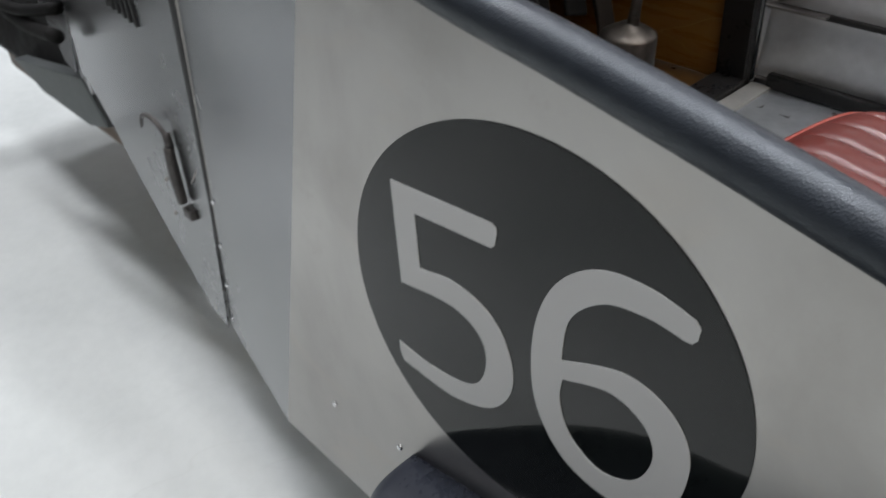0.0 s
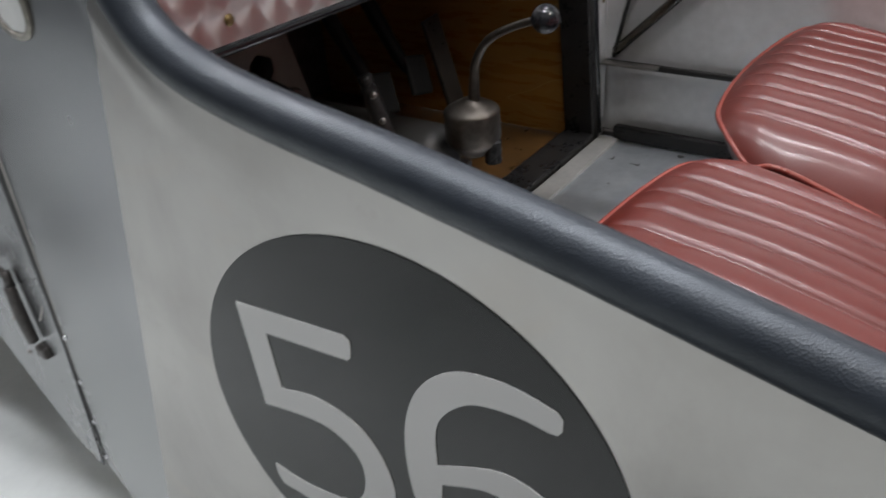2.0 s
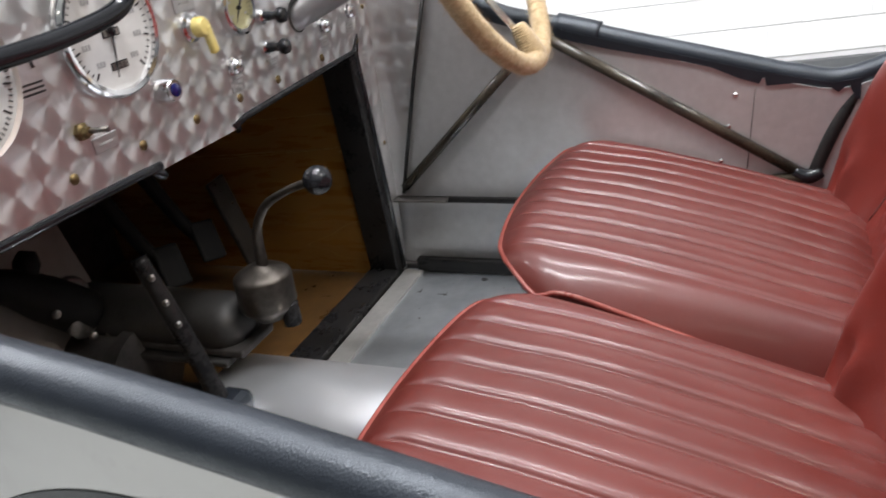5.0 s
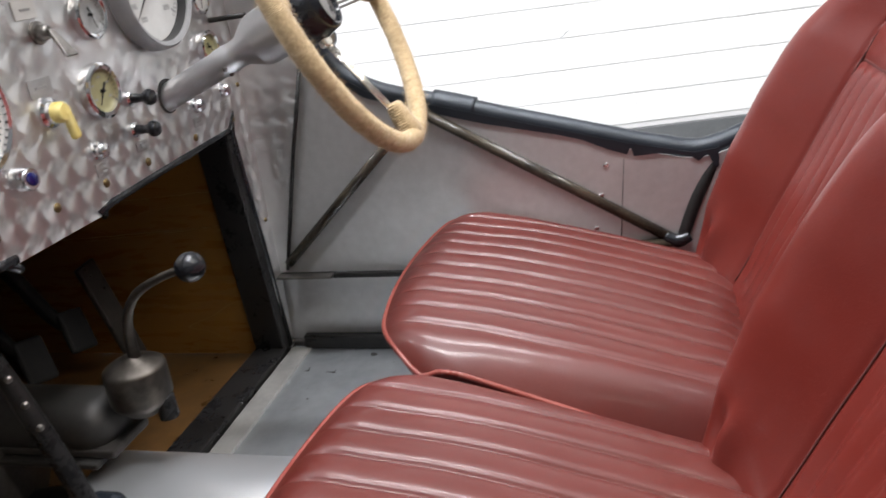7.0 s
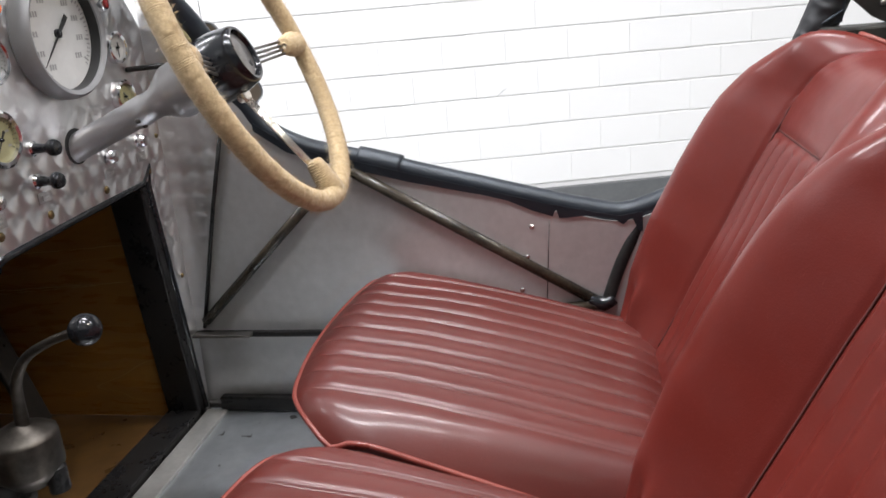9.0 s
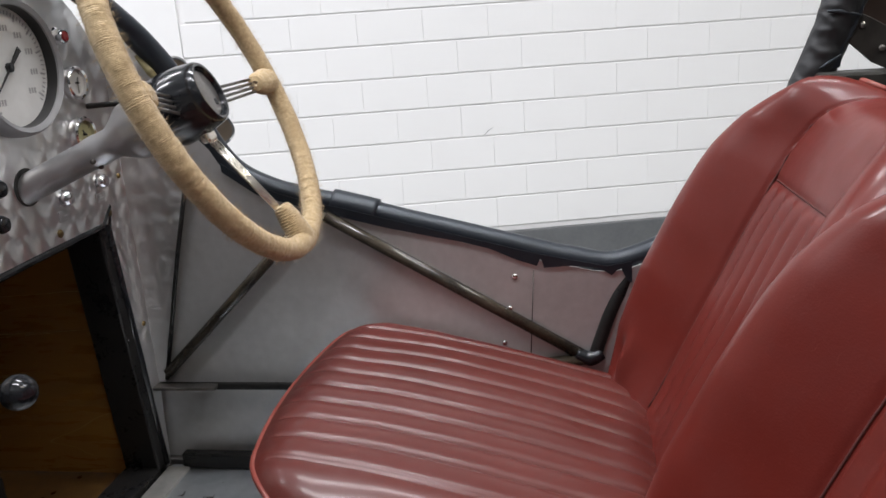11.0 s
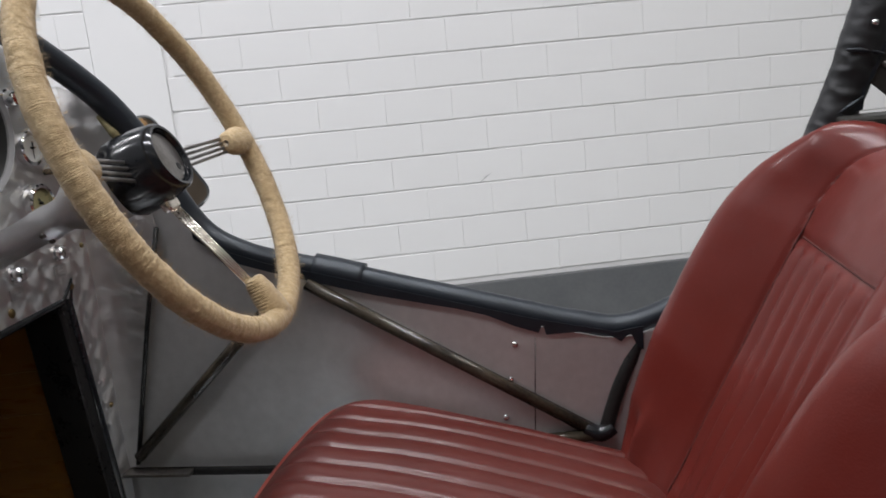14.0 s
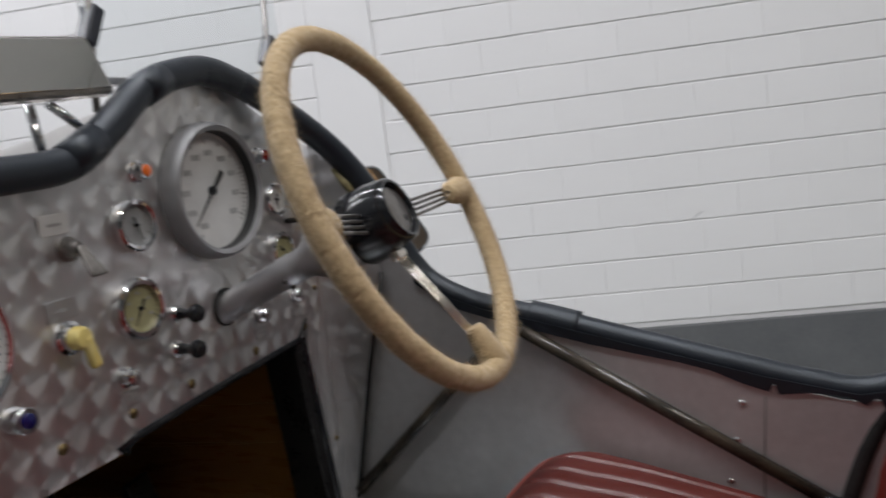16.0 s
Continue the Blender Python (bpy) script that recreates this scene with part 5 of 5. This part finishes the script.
def back_at(u, s):
    """A point of the backrest's front; u across -1..1, s metres up the lean."""
    topline = 0.484
    half = back_half(s)
    y = abs(u) * half
    seam = back_seam(s)
    h = 0.0
    proud = float(np.interp(s, [-0.06, 0.0, 0.08, 0.17, 0.25, 0.32, 0.40, 0.484], [0.035, 0.055, 0.076, 0.086, 0.086, 0.082, 0.074, 0.052]))
    b = (y - seam + 0.001) / max(0.03, half - seam + 0.001)
    if u < 0:
        proud *= 0.62  # flattened beside the other seat
    if b > 0:
        h += proud * (0.45 * smooth01(b / 0.8) + 0.55 * (1 - (1 - min(1.0, b / 0.8)) ** 2))
    if y < seam:
        h += 0.004 * smooth01((s - 0.346) / 0.05)
    # the head rolls back, and the outer edge is rounded
    lean = max(0.0, s - 0.345)
    h -= 0.17 * lean * lean / (lean + 0.03)
    d = min(half - y, (topline - s) * 1.15)
    if d < 0.072:
        h -= 0.090 * (1 - math.sqrt(max(0.0, 1 - (1 - d / 0.072) ** 2)))
    inside = smooth01((seam - 0.006 - y) / 0.008)
    if s < 0.346:
        fade = smooth01((0.346 - s) / 0.02) * smooth01((s - 0.01) / 0.09)
        soft = 0.5 + 0.5 * noise.noise(Vector((u * 3, s * 9, 1.7)))
        across = (u * half + 0.15) / 0.30 + 0.014 * noise.noise(Vector((s * 7, u * 1.5, 4.4)))
        h += inside * fade * (0.0075 * (0.6 + 0.6 * soft) * pleat(across, 9) + 0.004)
    h -= 0.003 * math.exp(-((y - seam) / 0.0028) ** 2)
    if y < seam:
        h -= 0.0035 * math.exp(-((s - 0.347) / 0.0035) ** 2)
    # tucked fold at the foot of each bolster
    low = math.exp(-((s - 0.045) / 0.032) ** 2)
    h += low * (0.011 * math.exp(-((y - 0.160) / 0.008) ** 2) - 0.009 * math.exp(-((y - 0.180) / 0.010) ** 2))
    h += 0.0018 * noise.noise(Vector((s * 9, u * 2.2, 7.7))) + 0.0003 * noise.noise(Vector((s * 37, u * 9, 2.2)))
    p = Matrix.Rotation(LEAN, 3, "Y") @ Vector((-h, u * half, s))
    return Vector((0.735, SEAT_Y, 0.60)) + p


def build_seat():
    seat = thing("seat", (0.6, SEAT_Y, 0.45), "worn red leather bucket seat with fluted panels and piping", "car seat", "red leather seats")
    nu, nv = 324, 80
    v = [cushion_at(-1 + 2 * i / nu, j / nv) for i in range(nu + 1) for j in range(nv + 1)]
    link_mesh("cushion", v, grid_faces(nu, nv), SHEEN_LEATHER, seat, "fluted red leather seat cushion")
    # border below the piping
    rim = [cushion_at(-1, 1 - k / 40) for k in range(40)] + [cushion_at(-1 + 2 * k / 60, 0) for k in range(61)] + [cushion_at(1, (k + 1) / 40) for k in range(40)]
    bv, bf = [], []
    for p in rim:
        inw = Vector(((0.58 - p.x) * 0.06, (SEAT_Y - p.y) * 0.06, 0))
        bv += [p, p + inw * 0.6 - Vector((0, 0, 0.03)), p + inw * 2.4 - Vector((0, 0, 0.095))]
    for i in range(len(rim) - 1):
        for k in range(2):
            a = i * 3 + k
            bf.append((a, a + 1, a + 4, a + 3))
    link_mesh("border", bv, bf, SHEEN_LEATHER, seat, "dark red leather cushion border")
    tube("piping", [tuple(rim[i]) for i in range(0, len(rim), 2)], 0.0029, PIPING, seat, "lighter red leather piping", sides=8, per=2)
    # the dark iron tone stands in for the shade below the piping
    part("seat_base", box(0.58, SEAT_Y, 0.525, 0.40, HALF * 1.8, 0.15, 0.02), GREASY, seat, "seat base coloured dark for the shade under the cushion")
    nu, ns = 200, 110
    v = [back_at(-1 + 2 * i / nu, -0.06 + 0.544 * j / ns) for i in range(nu + 1) for j in range(ns + 1)]
    link_mesh("backrest", v, [g[::-1] for g in grid_faces(nu, ns)], LEATHER, seat, "red leather backrest with gathered insert")
    # stitched seams of the backrest
    lift = Matrix.Rotation(LEAN, 3, "Y") @ Vector((-0.0014, 0, 0))
    for side in (-1, 1):
        line = []
        for k in range(34):
            s = 0.02 + 0.45 * k / 33
            line.append(tuple(lift + back_at(side * back_seam(s) / back_half(s), s)))
        tube("seam", line, 0.0010, SEAM, seat, sides=6, per=1)
    line = [tuple(lift + back_at(-0.108 / back_half(0.347) + 0.216 / back_half(0.347) * k / 30, 0.347)) for k in range(31)]
    tube("seam", line, 0.0010, SEAM, seat, sides=6, per=1)
    # plain rear shell
    bv, bf = [], []
    n = 24
    for j in range(n + 1):
        s = -0.06 + 0.544 * j / n
        for k in range(13):
            u = -1 + k / 6
            p = back_at(max(-1, min(1, u)), s)
            e = back_at(1, s)
            depth = 0.05 * (1 - u ** 4)
            c = Matrix.Rotation(LEAN, 3, "Y") @ Vector((0.02 + depth + 0.05 * (1 - abs(u)), 0, 0))
            bv.append(Vector((e.x, p.y, e.z)) + c)
    for j in range(n):
        for k in range(12):
            a = j * 13 + k
            bf.append((a, a + 1, a + 14, a + 13))
    link_mesh("back_shell", bv, bf, LEATHER, seat, "plain red leather seat back")
    edge = [back_at(-1, -0.04 + 0.52 * k / 24) for k in range(25)]
    edge += [back_at(-1 + 2 * k / 16, 0.482) for k in range(1, 16)]
    edge += [back_at(1, 0.48 - 0.52 * k / 24) for k in range(25)]
    tube("back_piping", [tuple(p) for p in edge], 0.0035, PIPING, seat, "red leather edge piping", sides=8, per=2)
    return seat


seat = build_seat()
near_seat = copy_thing(seat, Matrix.Translation((0.6, SEAT_Y - 0.470, 0.439)))
for piece in near_seat.children:
    if piece.name.split(".")[0] in ("backrest", "back_shell", "back_piping", "seam"):
        piece.location.x -= 0.025

# ---- steering wheel -----------------------------------------------------
TILT, SWING = radians(22.9), radians(4.4)
AXIS = Vector((math.cos(TILT) * math.cos(SWING), math.cos(TILT) * math.sin(SWING), math.sin(TILT)))
W_CENTRE = Vector((0.250, 0.314, 1.057))
wheel = thing("steering_wheel", W_CENTRE, "steering wheel bound in hemp cord with a black boss", "steering wheel")
ACROSS = Vector((0, 0, 1)).cross(AXIS).normalized()
UPWARD = AXIS.cross(ACROSS)
WM = Matrix.Translation(W_CENTRE) @ Matrix((ACROSS, UPWARD, AXIS)).transposed().to_4x4()
RIM = 0.2065
# the rim: a core with one long wound cord
rv, rf = [], []
TURNS, SIDES, STEPS = 720, 12, 6480
for i in range(STEPS):
    w = 2 * math.pi * i / STEPS
    for k in range(SIDES):
        a = 2 * math.pi * k / SIDES
        wind = (i * TURNS / STEPS + k / SIDES + 1.3 * noise.noise(Vector((math.cos(w) * 14, math.sin(w) * 14, 2.0))) + 0.5 * noise.noise(Vector((math.cos(w) * 45, math.sin(w) * 45, a)))) % 1.0
        r = 0.0131 + (0.0005 + 0.0006 * noise.noise(Vector((math.cos(w) * 40, math.sin(w) * 40, a)))) * (1 - abs(2 * wind - 1) ** 2.2) + 0.0006 * noise.noise(Vector((math.cos(w) * 9, math.sin(w) * 9, a))) + 0.0004 * noise.noise(Vector((math.cos(w) * 60, math.sin(w) * 60, 5.0)))
        q = RIM + r * math.cos(a)
        rv.append(WM @ Vector((q * math.cos(w), q * math.sin(w), r * math.sin(a))))
for i in range(STEPS):
    j = (i + 1) % STEPS
    for k in range(SIDES):
        q = (k + 1) % SIDES
        rf.append((i * SIDES + k, j * SIDES + k, j * SIDES + q, i * SIDES + q))
link_mesh("rim", rv, rf, CORD, wheel, "hemp cord wound rim")
# loose fibres
fv, ff = [], []
rnd = random.Random(5)
for _ in range(6500):
    w, a = rnd.uniform(0, 2 * math.pi), rnd.uniform(0, 2 * math.pi)
    r = 0.0142
    q = RIM + r * math.cos(a)
    p = Vector((q * math.cos(w), q * math.sin(w), r * math.sin(a)))
    d = Vector((math.cos(a) * math.cos(w), math.cos(a) * math.sin(w), math.sin(a))) * rnd.uniform(0.002, 0.006)
    d += Vector((rnd.uniform(-1, 1), rnd.uniform(-1, 1), rnd.uniform(-1, 1))) * 0.003
    s = Vector((-math.sin(w), math.cos(w), 0.3)) * 0.00014
    b = len(fv)
    fv += [WM @ (p - s), WM @ (p + s), WM @ (p + d)]
    ff.append((b, b + 1, b + 2))
fib = link_mesh("cord_fuzz", fv, ff, CORD, wheel, smooth=False)
fib["kind"] = "stuff"
for deg in (-2, 178, 272.5):
    w = radians(deg)
    d = Vector((math.cos(w), math.sin(w), 0))
    s = Vector((-math.sin(w), math.cos(w), 0))
    for k in range(4):
        o = s * (k - 1.5) * (0.0064 if deg == 272.5 else 0.0070)
        tube("spoke", [WM @ (d * 0.03 + o + Vector((0, 0, -0.042))), WM @ (d * (RIM - 0.02) + o * 0.8 + Vector((0, 0, -0.002)))], 0.0020, SPOKE if deg == 272.5 else STEEL, wheel, sides=8, per=1)
    kv, kf = [], []
    N, S = 200, 16
    for i in range(N + 1):
        t = i / N
        reach = 0.034 if deg == 178 else 0.052
        base = d * (RIM - reach + reach * t) + Vector((0, 0, -0.004 + 0.004 * t))
        r0 = float(np.interp(t, [0, 0.03, 0.10, 0.35, 0.7, 0.9, 1.0], [0.0030, 0.0098, 0.0122, 0.0150, 0.0172, 0.0172, 0.014]))
        for k in range(S):
            a = 2 * math.pi * k / S
            wind = (t * 15 + 1.5 * math.sin(a + 2 * deg) + k / S) % 1.0
            r = r0 + 0.0008 * noise.noise(base * 120 + Vector((0, 0, a))) + 0.0019 * (1 - abs(2 * wind - 1) ** 2.2)
            kv.append(WM @ (base + s * (r * math.cos(a)) + Vector((0, 0, r * 0.82 * math.sin(a)))))
    for i in range(N):
        for k in range(S):
            q = (k + 1) % S
            kf.append((i * S + k, i * S + q, (i + 1) * S + q, (i + 1) * S + k))
    kf.append(tuple(range(S)))
    link_mesh("cord_binding", kv, kf, CORD, wheel, "cord binding over the spoke end")
BM = WM @ Matrix.Translation((0, 0, -0.024))
lathe("boss", [(0.030, -0.049), (0.0400, -0.047), (0.0432, -0.040), (0.0434, -0.024), (0.0415, -0.006), (0.0388, 0.006), (0.0372, 0.014), (0.0345, 0.017), (0.0315, 0.0165), (0.0295, 0.0095), (0.002, 0.009)], BM, GLOSS, wheel, "glossy black wheel boss", sides=48)
lathe("boss_cap", [(0.0275, 0.0088), (0.0275, 0.0112), (0.026, 0.0120), (0.001, 0.0122)], BM, STEEL, wheel, "dull metal boss cap", sides=36)
lathe("boss_cap_hole", [(0.0042, 0.0118), (0.0042, 0.0127), (0.001, 0.0127)], BM @ Matrix.Translation((0.010, -0.013, 0)), INK, wheel, sides=12)
part("spoke_socket", box(0.042, 0, -0.015, 0.018, 0.027, 0.012, 0.004, BM @ Matrix.Rotation(radians(272.5), 4, "Z"), 3), SPOKE, wheel, "dull cast lug holding the lower spokes")

column = thing("steering_column", (0, 0.288, 0.947), "cast alloy steering column through the dash", "steering column")
lathe("column_tube", [(0.0180, -0.31), (0.0182, -0.180), (0.0192, -0.178), (0.0194, -0.161), (0.0184, -0.158), (0.0190, -0.142), (0.0330, -0.118), (0.0352, -0.112), (0.0368, -0.073), (0.0385, -0.070), (0.0385, -0.066), (0.034, -0.064)], WM @ Matrix.Translation((-0.004, 0, 0)), worn("satin_column_alloy", (0.52, 0.52, 0.535), (0.60, 0.60, 0.615), 0.37, 0.8, big=9, fine=60, bump=0.0, spread_r=0.03), column, "satin cast alloy column cowl", sides=36)
gate = WM @ Vector((-0.004, 0, 0)) - AXIS * (WM @ Vector((-0.004, 0, 0))).x / AXIS.x
# flat black disc paints the darkness of the gap round the column
lathe("dash_hole", [(0.0235, -0.001), (0.0235, 0.0006), (0.001, 0.0006)], facing(0.0005, gate.y, gate.z + 0.002, (1, 0, 0)), INK, column, "black disc for the shade in the dash clearance hole", sides=30)
for k in range(2):
    w = radians(-150 + 40 * k)
    rivet(*(WM @ Vector((0.0194 * math.cos(w) - 0.004, 0.0194 * math.sin(w), -0.170))), WM.to_3x3() @ Vector((math.cos(w), math.sin(w), 0)), 0.0035, GREASY, "grub_screw", column)

TURRET = worn("browned_steel", (0.055, 0.047, 0.040), (0.13, 0.117, 0.102), 0.44, 0.9, big=30, fine=120)
# ---- gear lever ---------------------------------------------------------
gear = thing("gear_lever", (0.03, 0.045, 0.64), "cranked steel gear lever with a black ball knob", "gear lever")
tube("lever", [(0.028, 0.046, 0.683), (0.030, 0.046, 0.712), (0.037, 0.044, 0.742), (0.060, 0.040, 0.772), (0.10, 0.034, 0.794), (0.140, 0.029, 0.808)], [0.0085, 0.0068, 0.006, 0.0055, 0.005, 0.005], TURRET, gear, sides=14)
bm = bmesh.new()
bmesh.ops.create_uvsphere(bm, u_segments=28, v_segments=18, radius=0.0170, matrix=Matrix.Translation((0.146, 0.028, 0.809)))
part("knob", bm, GLOSS, gear, "black ball knob", True)
lathe("turret", [(0.012, -0.056), (0.020, -0.053), (0.0355, -0.036), (0.0375, -0.031), (0.0375, 0.006), (0.0365, 0.0095), (0.034, 0.0115), (0.025, 0.017), (0.0145, 0.021), (0.011, 0.024), (0.009, 0.025)], facing(0.023, 0.046, 0.664, (0, 0, 1)), TURRET, gear, "dull steel turret", sides=36)
lathe("drain_stub", [(0.012, -0.03), (0.012, 0.0), (0.008, 0.002)], facing(0.052, 0.048, 0.632, (0, 0, 1)), BLACK, gear, sides=12)

# a scuff on the painted wall
tube("scuff", [TO_WALL @ (TO_WALL.inverted() @ Vector(p) + Vector((0, -0.001, 0))) for p in ((0.318, 2.553, 0.690), (0.330, 2.556, 0.694), (0.341, 2.559, 0.706), (0.360, 2.563, 0.716))], [0.0004, 0.0009, 0.0013, 0.0004], FARWALL, brick_wall, sides=6, per=3)

# ---- bricks of the wall -------------------------------------------------
BL, BH, GAP_V, GAP_H = 0.25, 0.125, 0.0002, 0.0050


def brick_mesh(name, l, seed):
    """One brick with softened front edges, its face at y = 0."""
    rnd = random.Random(seed)
    hl, hh, e, d = l / 2 - GAP_V / 2, BH / 2 - GAP_H / 2, 0.0022, 0.012
    j = lambda: rnd.uniform(-0.0008, 0.0008)
    outer = [(-hl, -hh + j()), (hl, -hh + j()), (hl, hh + j()), (-hl, hh + j())]
    v = [(x, d, z) for x, z in outer] + [(x, e, z) for x, z in outer]
    v += [(x - math.copysign(0.0005, x), 0.5 * j(), z - math.copysign(e, z)) for x, z in outer]
    f_ = [(8, 9, 10, 11)]
    for a in (0, 4):
        f_ += [(a + k, a + (k + 1) % 4, a + 4 + (k + 1) % 4, a + 4 + k) for k in range(4)]
    return v, f_


kinds = []
for seed in range(5):
    v, f_ = brick_mesh("brick", BL, seed)
    me = bpy.data.meshes.new("brick")
    me.from_pydata(v, [], f_)
    me.materials.append(WALL)
    me.update()
    kinds.append(me)
rest_v, rest_f = [], []
rnd = random.Random(11)
for row in range(-8, 20):
    z = 1.1855 + BH * (row + 0.5)
    if z < 0.3 or z > ROOM_H - 0.06:
        continue
    off = 0.095 if row % 2 == 0 else 0.22
    for c in range(-22, 24):
        u = off + BL * (c + 0.5)
        if -0.427 - BL / 2 + 0.004 < u < -0.177 + BL / 2 - 0.004:
            # cut bricks beside the pilaster
            lo, hi = (u - BL / 2, -0.427) if u < -0.30 else (-0.177, u + BL / 2)
            if hi - lo < 0.03:
                continue
            v, f_ = brick_mesh("brick", hi - lo, c)
            v = [(x + (lo + hi) / 2, y + W_DIST, q + z) for x, y, q in v]
            b = len(rest_v)
            rest_v += [TO_WALL @ Vector(p) for p in v]
            rest_f += [tuple(k + b for k in g) for g in f_]
            continue
        dy = rnd.uniform(-0.0006, 0.0006)
        if -1.05 < u < 2.95 and z < 2.05:
            ob = new("brick", kinds[rnd.randrange(5)])
            ob.parent = brick_wall
            ob.matrix_local = TO_WALL @ pose(u, W_DIST + dy, z, 0, 0, rnd.uniform(-0.05, 0.05))
        else:
            v, f_ = brick_mesh("brick", BL, rnd.randrange(5))
            b = len(rest_v)
            rest_v += [TO_WALL @ Vector((x + u, y + W_DIST + dy, q + z)) for x, y, q in v]
            rest_f += [tuple(k + b for k in g) for g in f_]
more = link_mesh("brickwork", rest_v, rest_f, WALL, brick_wall, smooth=False)
more["kind"] = "stuff"
